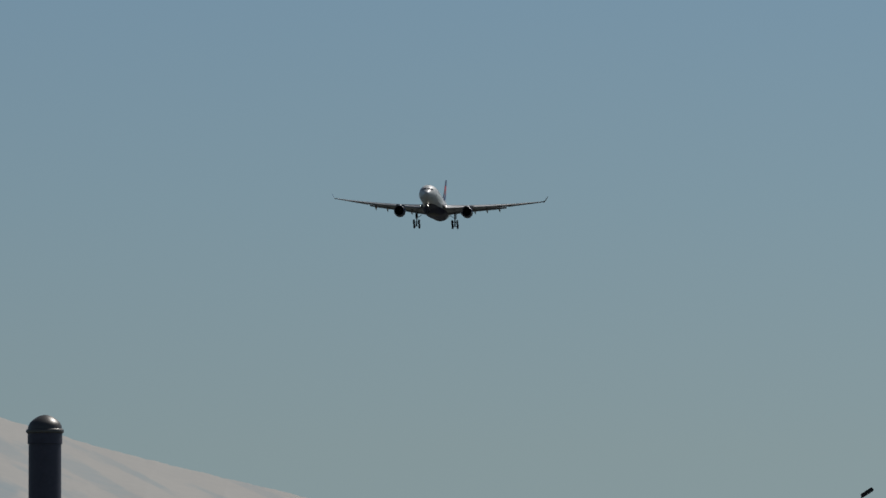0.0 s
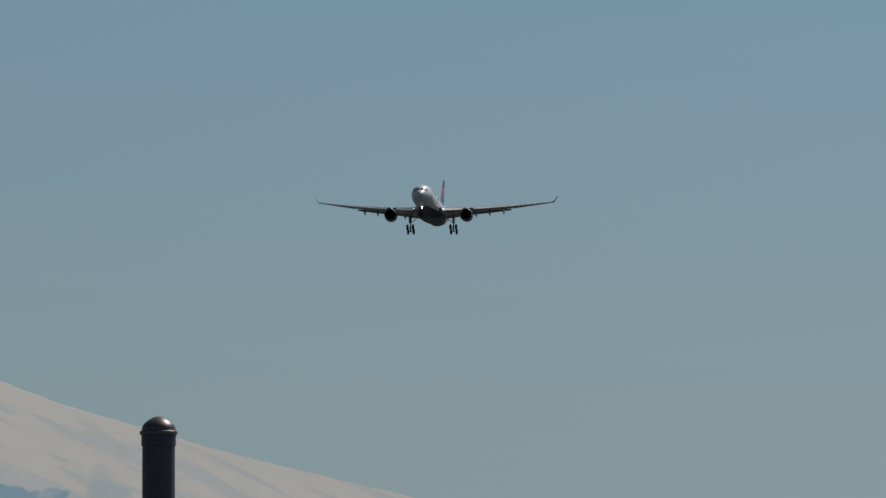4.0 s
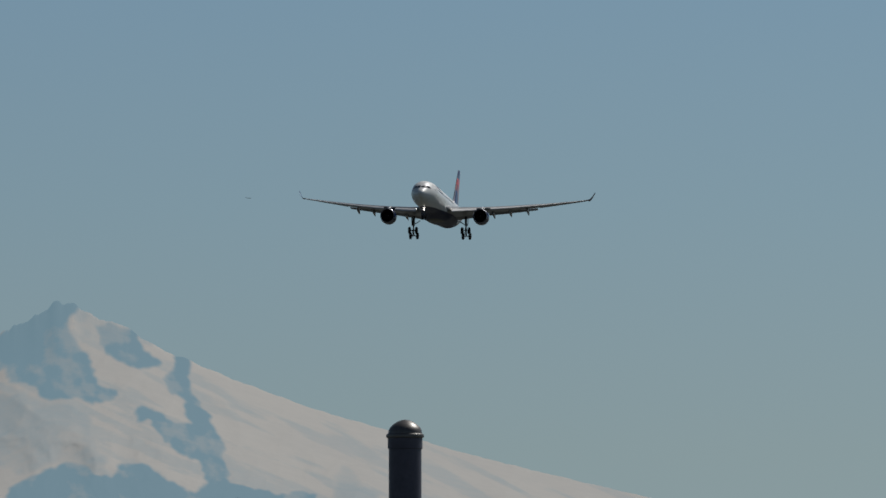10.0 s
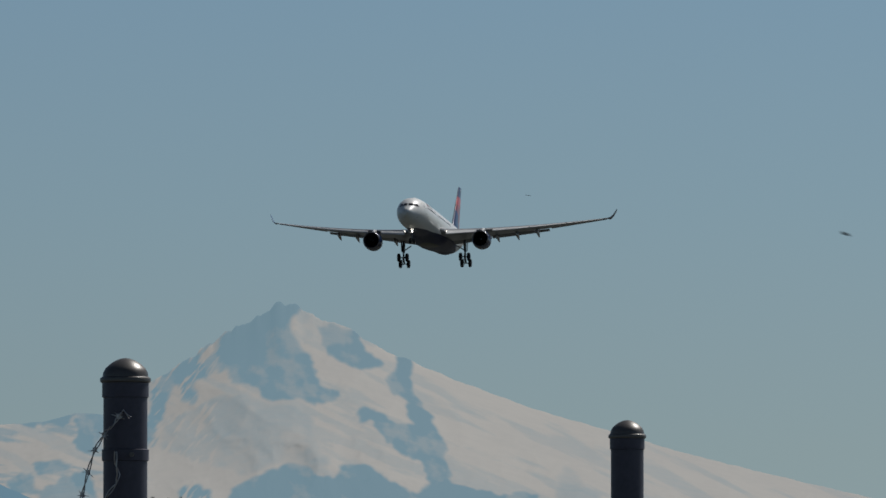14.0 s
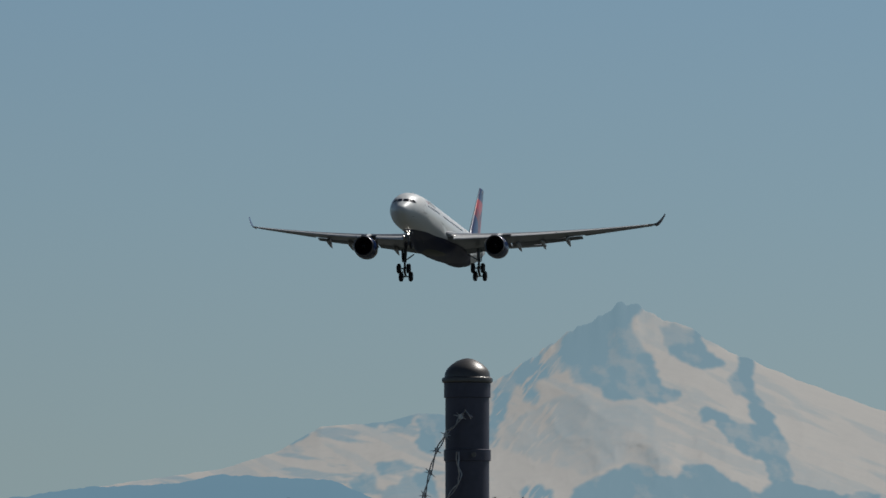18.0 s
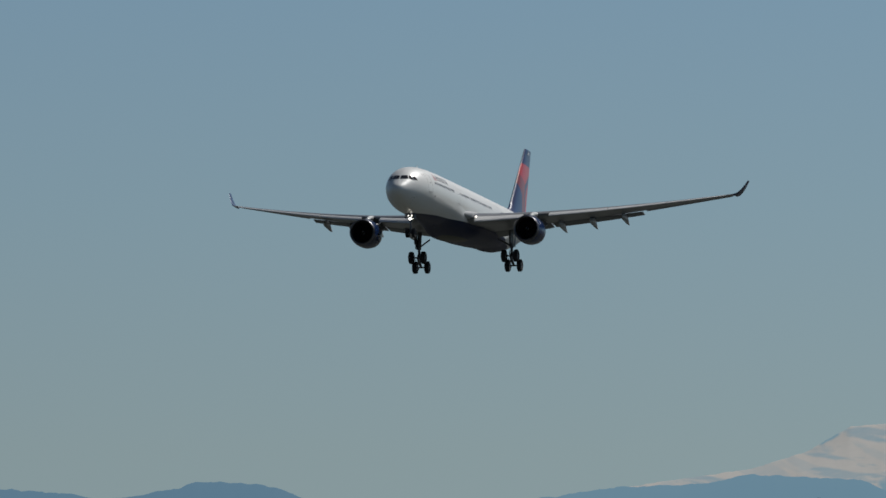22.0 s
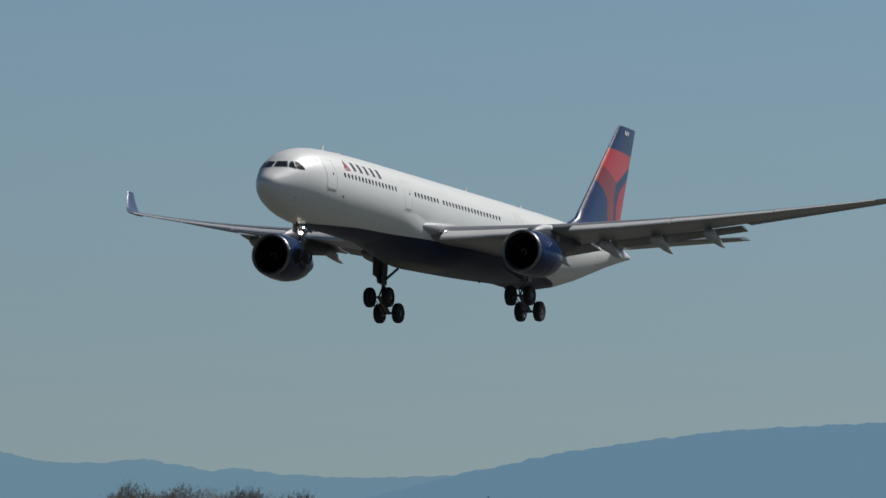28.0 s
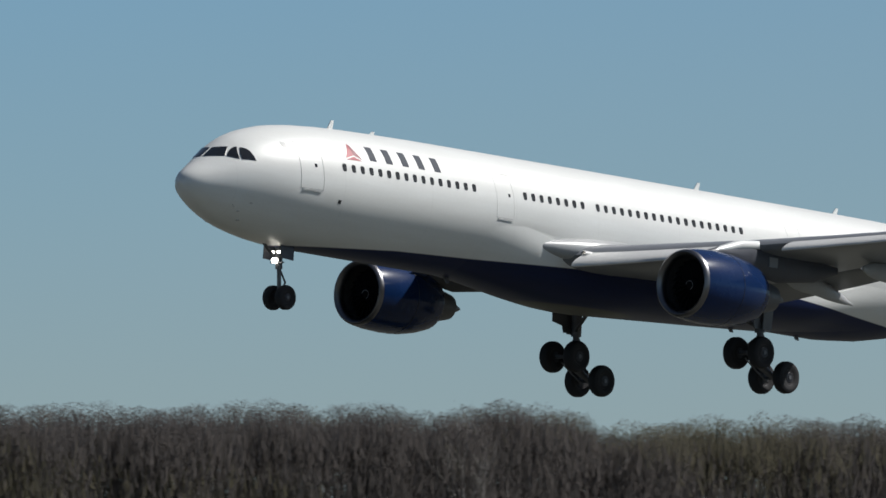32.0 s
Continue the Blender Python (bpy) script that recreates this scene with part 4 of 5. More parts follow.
def main_gear(plane, s):
    cx, cy, cz = 32.05, s * 5.34, -5.11
    leg = part("main_gear_leg", tube([at(31.7, cy - s * 0.1, -1.7), at(31.85, cy, -3.7)], 0.24, 14), GEAR, plane)
    part("oleo", tube([at(31.85, cy, -3.6), at(cx, cy, cz + 0.05)], 0.15, 14), GEAR, leg)
    part("side_stay", tube([at(31.0, s * 3.9, -2.7), at(31.75, cy, -3.5)], 0.09, 10), GEAR, leg)
    part("torque_link", tube([at(31.95, cy, -3.7), at(32.55, cy, -4.25), at(32.15, cy, -4.8)], 0.07, 8), GEAR, leg)
    part("pitch_trimmer", tube([at(31.7, cy, -3.9), at(31.15, cy, cz + 0.45)], 0.06, 8), GEAR, leg)
    tilt = radians(27)
    dx, dz = 0.99 * math.cos(tilt), 0.99 * math.sin(tilt)
    bogie = part("bogie_beam", tube([at(cx - dx, cy, cz + dz), at(cx, cy, cz - 0.02), at(cx + dx, cy, cz - dz)], [0.12, 0.19, 0.12], 12), GEAR, leg)
    for k in (-1, 1):
        part("axle", tube([at(cx + k * dx, cy - 0.95, cz - k * dz), at(cx + k * dx, cy + 0.95, cz - k * dz)], 0.09, 10), GEAR, bogie)
        for q in (-1, 1):
            wheel("main_wheel", at(cx + k * dx, cy + q * 0.70, cz - k * dz), 0.70, 0.50, leg)
        part("brake_rod", tube([at(cx + k * dx * 0.9, cy + 0.25, cz - k * dz - 0.22), at(cx, cy + 0.2, cz - 0.3)], 0.035, 6), GEAR, bogie)
    part("leg_door", slab([at(31.55, cy + s * 0.42, -1.9), at(32.25, cy + s * 0.42, -1.9), at(32.15, cy + s * 0.34, -3.60), at(31.60, cy + s * 0.34, -3.60)], 0.05), GEAR, leg)
    part("forward_gear_door", slab([at(30.45, cy + s * 0.22, -1.9), at(31.75, cy + s * 0.22, -1.9), at(31.75, cy + s * 0.20, -3.58), at(31.22, cy + s * 0.20, -3.58), at(31.12, cy + s * 0.20, -3.28), at(30.45, cy + s * 0.20, -3.15)], 0.05), GEAR, leg, "dark plate ahead of the leg")
    part("lock_link", tube([at(31.75, cy - s * 0.1, -3.95), at(31.30, cy - s * 0.15, -4.25), at(31.45, cy - s * 0.1, -4.75)], 0.05, 8), GEAR, leg)


def nose_gear(plane):
    leg = part("nose_gear_leg", tube([at(6.90, 0, -2.2), at(7.02, 0, -3.7)], 0.15, 12), GEAR, plane)
    part("oleo", tube([at(7.02, 0, -3.6), at(7.15, 0, -4.88)], 0.09, 12), GEAR, leg)
    part("drag_strut", tube([at(5.60, 0, -2.4), at(6.98, 0, -3.45)], 0.07, 8), GEAR, leg)
    part("torque_link", tube([at(7.12, 0, -3.75), at(7.45, 0, -4.2), at(7.25, 0, -4.65)], 0.045, 8), GEAR, leg)
    part("axle", tube([at(7.15, -0.52, -4.88), at(7.15, 0.52, -4.88)], 0.07, 8), GEAR, leg)
    for q in (-1, 1):
        wheel("nose_wheel", at(7.15, q * 0.36, -4.88), 0.52, 0.36, leg)
        part("nose_gear_door", slab([at(6.52, q * 0.46, -2.66), at(7.35, q * 0.46, -2.72), at(7.28, q * 0.55, -3.32), at(6.60, q * 0.55, -3.28)], 0.04), PYLON, leg)
        part("turn_off_light", lathe([(-0.14, 0.025), (-0.12, 0.042), (0.0, 0.055)], 14, "x", at(6.82, q * 0.17, -3.00)), LAMP, leg, "lit white nose-gear light")
    part("taxi_light", lathe([(-0.16, 0.06), (-0.14, 0.115), (0.0, 0.13)], 14, "x", at(6.80, 0.0, -3.36)), LAMP, leg, "lit white nose-gear light")
    part("light_bracket", block(6.82 - ORIGIN, 6.96 - ORIGIN, -0.36, 0.36, -3.46, -3.40, 0.01), GEAR, leg)


def build_airliner():
    plane = new("airliner")
    tagged(plane, "white twin-engine wide-body airliner, navy belly, wheels down, landing", "aircraft")
    # fuselage skin
    xs = [0.75, 0.78, 0.82, 0.88, 1.02, 1.18, 1.45, 1.75, 2.0, 2.3, 2.6, 2.95, 3.25, 3.6, 4.0, 4.4, 4.9, 5.4, 6.0, 6.7, 7.5, 8.3, 9.0] + [8 + 2 * i for i in range(1, 18)] + [43.2, 44.5, 46, 47.5, 49, 50.5, 52, 53.5, 55, 56.5, 58, 59.5, 60.4, 61.2, 61.7, 62.1]
    n = 64

    def smooth_section(x):
        reach = 0.35 * min(1, x - 0.75)
        lo, hi = x - reach, min(62.1, x + reach)
        a, b, c = section(lo), section(x), section(hi)
        return [(p + 2 * q + r) / 4 for p, q, r in zip(a, b, c)]

    rings = []
    for x in xs:
        top, bot, hw = smooth_section(x)
        zc, hz = (top + bot) / 2, (top - bot) / 2
        rings.append([at(x, hw * math.sin(2 * math.pi * i / n), zc - hz * math.cos(2 * math.pi * i / n)) for i in range(n)])
    body = part("fuselage", loft(rings), PAINT, plane, "white fuselage with navy belly")
    for p in body.data.polygons:
        p.use_smooth = True
    part("tail_exhaust", lathe([(0.0, 0.17), (0.28, 0.13), (0.29, 0.09)], 16, "x", at(62.08, 0, 1.88)), DARK, body, "dark tail exhaust")
    # belly fairing round the wing box and gear wells
    rr = []
    for k in range(41):
        x = 15.5 + 29.0 * k / 40
        g = smoothstep(15.6, 24.5, x) * (1 - smoothstep(38.0, 44.4, x))
        gy = smoothstep(22.2, 27.0, x) * (1 - smoothstep(33.5, 42.0, x))
        _, low, wide = section(x)
        ring = []
        for i in range(33):
            an = math.pi * i / 32
            c, sn = math.cos(an), math.sin(an)
            round_y, round_z = (wide - 0.04) * c, -0.1 + (low + 0.14) * sn
            full_y, full_z = 3.22 * math.copysign(abs(c) ** 0.75, c), -1.2 - (2.27 - 0.052 * max(0.0, x - 26.0)) * sn ** 0.66
            ring.append(at(x, round_y + (full_y - round_y) * gy, round_z + (full_z - round_z) * g))
        rr.append(ring)
    part("belly_fairing", loft(rr, closed=True), PAINT, plane, "navy belly fairing, pale grey beneath")
    for s in (-1, 1):
        half_wing(plane, s)
        engine(plane, s)
        main_gear(plane, s)
    nose_gear(plane)
    # tailplane
    for s in (-1, 1):
        rr = []
        for k in range(6):
            t = k / 5
            y = 0.5 + 9.2 * t
            rr.append(airfoil(53.8 + 6.1 * t, 5.4 - 3.4 * t, 1.86 + 1.05 * t, s * y, 0.095, radians(-2.0)))
        part("tailplane", loft(rr), WING, plane)
    # fin
    rr = []
    for k in range(15):
        t = k / 14
        z = 2.3 + (11.22 - 2.3) * t
        le = 51.3 + 8.4 * t - 3.3 * max(0.0, 1 - t / 0.16) ** 2
        te = 59.9 + 2.85 * t
        ring = []
        for i in range(24):
            an = 2 * math.pi * i / 24
            c = 0.5 * (1 - math.cos(an))
            h = 0.20 * (0.2969 * math.sqrt(c) - 0.126 * c - 0.3516 * c * c + 0.2843 * c ** 3 - 0.1015 * c ** 4) * 2.6 * (te - le)
            ring.append(at(le + c * (te - le), h if an > math.pi else -h, z))
        rr.append(ring)
    fin = part("fin", loft(rr), FIN, plane, "navy fin with a red faceted emblem")
    part("fin_leading_edge", tube([at(51.3 + 8.4 * t + 0.02, 0, 2.1 + 9.12 * t) for t in (0.2, 0.4, 0.6, 0.8, 1.0)], 0.035, 8), STEEL, fin, "bare metal leading edge")
    for s in (-1, 1):
        for k in range(3):
            x = 60.42 + 0.27 * k
            part("number_bar", block(x - ORIGIN, x + 0.17 - ORIGIN, s * 0.19 - 0.02, s * 0.19 + 0.02, 10.62, 10.92), PALE_BAR, fin)
    # cabin windows, port and starboard
    wx = [7.95 + 0.53 * i for i in range(16)] + [19.15 + 0.53 * i for i in range(8)] + [23.85 + 0.53 * i for i in range(19)] + [38.6 + 0.533 * i for i in range(13)] + [46.8 + 0.50 * i for i in range(8)]
    for s in (-1, 1):
        bm = bmesh.new()
        ring = []
        for i in range(12):
            t = 2 * math.pi * i / 12
            px = 0.115 * math.copysign(abs(math.cos(t)) ** 0.6, math.cos(t))
            pz = 0.170 * math.copysign(abs(math.sin(t)) ** 0.6, math.sin(t))
            ring.append((px, pz))
        bm.faces.new([bm.verts.new((px, s * (0.010 - 0.24 * pz), pz)) for px, pz in ring])
        bm.faces.new([bm.verts.new((px, s * (-0.02 - 0.24 * pz), pz)) for px, pz in ring])
        bm.verts.ensure_lookup_table()
        for i in range(12):
            j = (i + 1) % 12
            bm.faces.new((bm.verts[i], bm.verts[j], bm.verts[12 + j], bm.verts[12 + i]))
        pane = mesh(bm, "cabin_window", CABIN_PANE, smooth=False)
        for x in wx:
            ob = part("cabin_window", pane, None, body)
            z = 0.63 + 0.0140 * (x - 8.0)
            ob.location = at(x, s * (skin(x, z) + 0.002), z)
    # doors: thin raised seams and a small window
    for s in (-1, 1):
        for x0, wd in ((5.52, 1.22), (17.3, 1.10), (36.6, 0.9), (51.4, 1.05)):
            z0, z1 = -0.50 + 0.014 * (x0 - 5.5), 1.46 + 0.012 * (x0 - 5.5)
            q = 0.013
            part("door_seam", film(((x0, z0), (x0 + wd, z0), (x0 + wd, z0 + q * 1.5), (x0, z0 + q * 1.5)), s), SEAL, body)
            for a in ((x0, z0, x0 + q, z1), (x0 + wd - q, z0, x0 + wd, z1), (x0, z1 - q, x0 + wd, z1)):
                part("door_seam", film(((a[0], a[1]), (a[2], a[1]), (a[2], a[3]), (a[0], a[3])), s, nx=2, nz=8), SEAM, body)
            part("door_window", film(((x0 + 0.76, z0 + 0.95), (x0 + 0.88, z0 + 0.95), (x0 + 0.88, z0 + 1.09), (x0 + 0.76, z0 + 1.09)), s, nx=1, nz=1), GLASS, body)
            part("door_step", film(((x0 + 0.1, z0 - 0.08), (x0 + wd - 0.1, z0 - 0.08), (x0 + wd - 0.1, z0 - 0.04), (x0 + 0.1, z0 - 0.04)), s, lift=0.03, nx=2, nz=1), SEAL, body)
        # emblem and name on the forward fuselage, as plain shapes
        part("emblem", film(((8.18, 1.06), (8.70, 1.24), (8.62, 1.72), (8.60, 1.72)), s, nx=4, nz=8), RED_FILM, body, "red triangular emblem")
        part("emblem", film(((8.70, 1.24), (9.14, 1.09), (8.66, 1.72), (8.64, 1.72)), s, nx=4, nz=8), DEEP_RED_FILM, body, "dark red triangular emblem")
        part("emblem", film(((8.20, 1.01), (9.10, 1.03), (8.70, 1.17), (8.64, 1.17)), s, nx=4, nz=3), RED_FILM, body, "red triangular emblem")
        for k in range(5):
            x, z0, z1 = 9.62 + 0.99 * k, 1.12 + 0.008 * k, 1.73 + 0.008 * k
            part("name_bar", film(((x, z0), (x + 0.40, z0), (x + 0.40, z1), (x, z1)), s, nx=2, nz=6), BLUE_LETTER, body, "navy painted bar")
        # flight-deck windows
        for arch, quad in ((0, ((0.07, 0.43), (0.90, 0.48), (0.71, 0.91), (0.06, 0.86))), (-1, ((0.97, 0.47), (1.35, 0.40), (1.01, 0.91), (0.80, 0.90))), (1, ((1.42, 0.40), (1.70, 0.39), (1.40, 0.87), (1.09, 0.90)))):
            part("flight_deck_window", nose_film(quad, s, arch=arch), GLASS, body, "dark flight-deck window")
        part("static_port", film(((7.66, -0.93), (7.82, -0.93), (7.82, -0.77), (7.66, -0.77)), s, nx=2, nz=2), DARK, body)
        for px, pz in ((3.4, -1.42), (3.05, -1.78), (3.35, -2.12)):
            part("sensor", film(((px, pz), (px + 0.10, pz), (px + 0.10, pz + 0.06), (px, pz + 0.06)), s, lift=0.02, nx=1, nz=1), SEAL, body)
        part("crest", film(((4.88, 1.14), (5.12, 1.14), (5.12, 1.36), (4.88, 1.36)), s, nx=3, nz=3), SEAL, body, "small grey crest")
    # blade aerials on the roof and belly
    for x, h in ((9.35, 0.40), (11.9, 0.16), (33.0, 0.36), (42.5, 0.3)):
        roof = section(x)[0]
        part("aerial", slab([at(x, 0, roof - 0.08), at(x + 0.35, 0, roof - 0.06), at(x + 0.42, 0, roof + h), at(x + 0.26, 0, roof + h)], 0.04), WHITE_PAINT, body)
    for x, low, h in ((17.0, -2.80, 0.30), (35.7, -2.98, 0.14), (40.2, -2.84, 0.14)):
        part("aerial", slab([at(x, 0, low + 0.2), at(x + 0.4, 0, low + 0.2), at(x + 0.55, 0, low - h), at(x + 0.35, 0, low - h)], 0.05), GEAR, body)
    part("pitot_probe", tube([at(2.6, -1.35, -1.55), at(2.4, -1.62, -1.66)], 0.03, 6), STEEL, body)
    return plane


AIRLINER = build_airliner()


# ---- fence posts, wire ----
def bearing(u, d, v=0.0):
    """A place d metres out at a bearing and height above the eye, both in skyline units."""
    return Vector((d * math.sin(u * ANGLE), d * math.cos(u * ANGLE), EYE + v * ANGLE * d))


def fence_post(u, d, top, bands):
    x, y, _ = bearing(u, d)
    post = tagged(new("fence_post"), "dark weathered galvanised pipe fence post with a domed cap", "post", "perimeter fence posts")
    post.location = (x, y, 0)
    r = 0.0365
    pipe = part("pipe", lathe([(-0.30, r), (0.4, r), (1.2, r), (top - 0.05, r)], 36, "z"), POST, post)
    part("collar", lathe([(top - 0.066, r), (top - 0.065, r + 0.0022), (top - 0.040, r + 0.0022), (top - 0.039, r)], 36, "z"), POST, post)
    part("cap", lathe([(top - 0.042, r + 0.001), (top - 0.040, r + 0.0052), (top - 0.036, r + 0.0060), (top - 0.033, r + 0.0050), (top - 0.031, r + 0.0015), (top - 0.024, r + 0.0005), (top - 0.017, r - 0.0035),
                       (top - 0.010, r - 0.011), (top - 0.0045, r - 0.0195), (top - 0.0012, r - 0.028), (top, r - 0.0355)], 40, "z"), CAP, post, "cast domed cap")
    for z in bands:
        b = part("brace_band", lathe([(z - 0.010, r), (z - 0.009, r + 0.0025), (z + 0.009, r + 0.0025), (z + 0.010, r)], 36, "z"), POST, post)
        part("bolt", lathe([(-r - 0.020, 0.004), (-r - 0.004, 0.004)], 8, "y", (0.012, 0, z)), CAP, b)
    return post


def barbed_wire(points, barb_every, name="barbed_wire", label="rusty barbed wire strand"):
    ob = new(name)
    tagged(ob, label, "wire")
    fine = []
    for a, b in zip(points, points[1:]):
        a, b = Vector(a), Vector(b)
        nseg = max(2, int((b - a).length / 0.02))
        fine += [a.lerp(b, i / nseg) for i in range(nseg)]
    fine.append(Vector(points[-1]))
    for ph in (0.0, math.pi):
        bm = bmesh.new()
        tw = []
        for i, p in enumerate(fine):
            d = (fine[min(i + 1, len(fine) - 1)] - fine[max(i - 1, 0)]).normalized()
            u = d.orthogonal().normalized()
            v = d.cross(u)
            an = ph + i * 0.9
            tw.append(p + 0.0022 * (u * math.cos(an) + v * math.sin(an)))
        part("strand", tube(tw, 0.00115, 5, bm), WIRE, ob)
    run = 0.0
    for a, b in zip(fine, fine[1:]):
        run += (b - a).length
        if run >= barb_every:
            run = 0.0
            bm = bmesh.new()
            d = (b - a).normalized()
            u = d.orthogonal().normalized()
            v = d.cross(u)
            for k in range(4):
                an = k * math.pi / 2 + random.uniform(-0.4, 0.4)
                way = u * math.cos(an) + v * math.sin(an) + d * random.uniform(-0.5, 0.5)
                tube([a - way * 0.003, a + way.normalized() * 0.013], [0.0012, 0.0005], 4, bm)
            lathe([(-0.004, 0.0035), (0.004, 0.0035)], 6, "z", a, bm)
            part("barb", bm, WIRE, ob)
    return ob


POST_A, POST_B = 20.1, 14.95
fence_post(389, POST_A, 2.276, (1.98, 1.55, 1.0, 0.4))
fence_post(-499, POST_B, 2.231, (2.070, 1.60, 1.0, 0.4))
# a loose end of wire hanging at the nearer post
loose = [bearing(-499 + du, POST_B - 0.045, v) for du, v in ((8, 462), (-4, 474), (-12, 464), (-20, 450), (-34, 438), (-42, 425), (-54, 405), (-62, 380), (-70, 350), (-76, 325), (-84, 300), (-100, 240), (-120, 180))]
barbed_wire(loose, 0.034, label="loose end of barbed wire hanging by the fence post")
barbed_wire([bearing(-499 + du, POST_B - 0.05, v) for du, v in ((-17, 402), (-17, 380), (-12, 362), (-16, 345), (-28, 330), (-38, 315), (-42, 260), (-40, 120))], 0.2, label="bright loose wire end twisted down the post")


def lamp_pole(u, d, top):
    x, y, _ = bearing(u, d)
    ob = tagged(new("street_lamp"), "tall slim lamp pole with a tilted dark lamp head", "street lamp")
    ob.location = (x, y, 0)
    part("pole", lathe([(-0.2, 0.11), (0.0, 0.11), (top - 0.9, 0.06), (top - 0.45, 0.05)], 12, "z"), GEAR, ob)
    part("arm", tube([(0, 0, top - 0.5), (0.05, 0, top - 0.35), (0.12, 0, top - 0.30)], 0.045, 8), GEAR, ob)
    head = part("lamp_head", block(-0.36, 0.36, -0.16, 0.16, -0.11, 0.11, 0.03), DARK, ob, "dark lamp head")
    head.location, head.rotation_euler = (0.33, 0, top - 0.12), (0, radians(-33), 0)
    return ob


lamp_pole(1832, 480.0, 11.45)


# ---- trees ----
def limb(bm, a, d, length, r, depth, rng, tips, spread, dome):
    pts, rad = [Vector(a)], [r]
    p, way = Vector(a), Vector(d).normalized()
    n = 3 if depth else 2
    for i in range(n):
        way = (way + Vector((rng.uniform(-1, 1), rng.uniform(-1, 1), rng.uniform(-0.2, 0.9))) * 0.17).normalized()
        q = p + way * length / n
        if math.sqrt((q.x ** 2 + q.y ** 2) / dome[1] ** 2 + ((q.z - dome[0]) / dome[2]) ** 2) > 1.0 and q.z > dome[0]:
            break
        p = q
        pts.append(p.copy())
        rad.append(r * (1 - 0.72 * (i + 1) / n) + 0.006)
    n = len(pts) - 1
    if n < 1:
        return
    tube(pts, rad, 4 if depth else 3, bm)
    if depth == 0:
        tips += [(pts[i], (pts[i] - pts[i - 1]).normalized()) for i in range(1, n + 1)]
        return
    for k in range(rng.randint(4, 5)):
        i = rng.randint(1, n)
        side = Vector((rng.uniform(-1, 1), rng.uniform(-1, 1), rng.uniform(-0.1, 0.6))).normalized()
        nd = (way * (1 - spread) + side * spread + Vector((0, 0, 0.35))).normalized()
        limb(bm, pts[i], nd, length * rng.uniform(0.45, 0.65), max(0.014, rad[i] * 0.62), depth - 1, rng, tips, spread, dome)


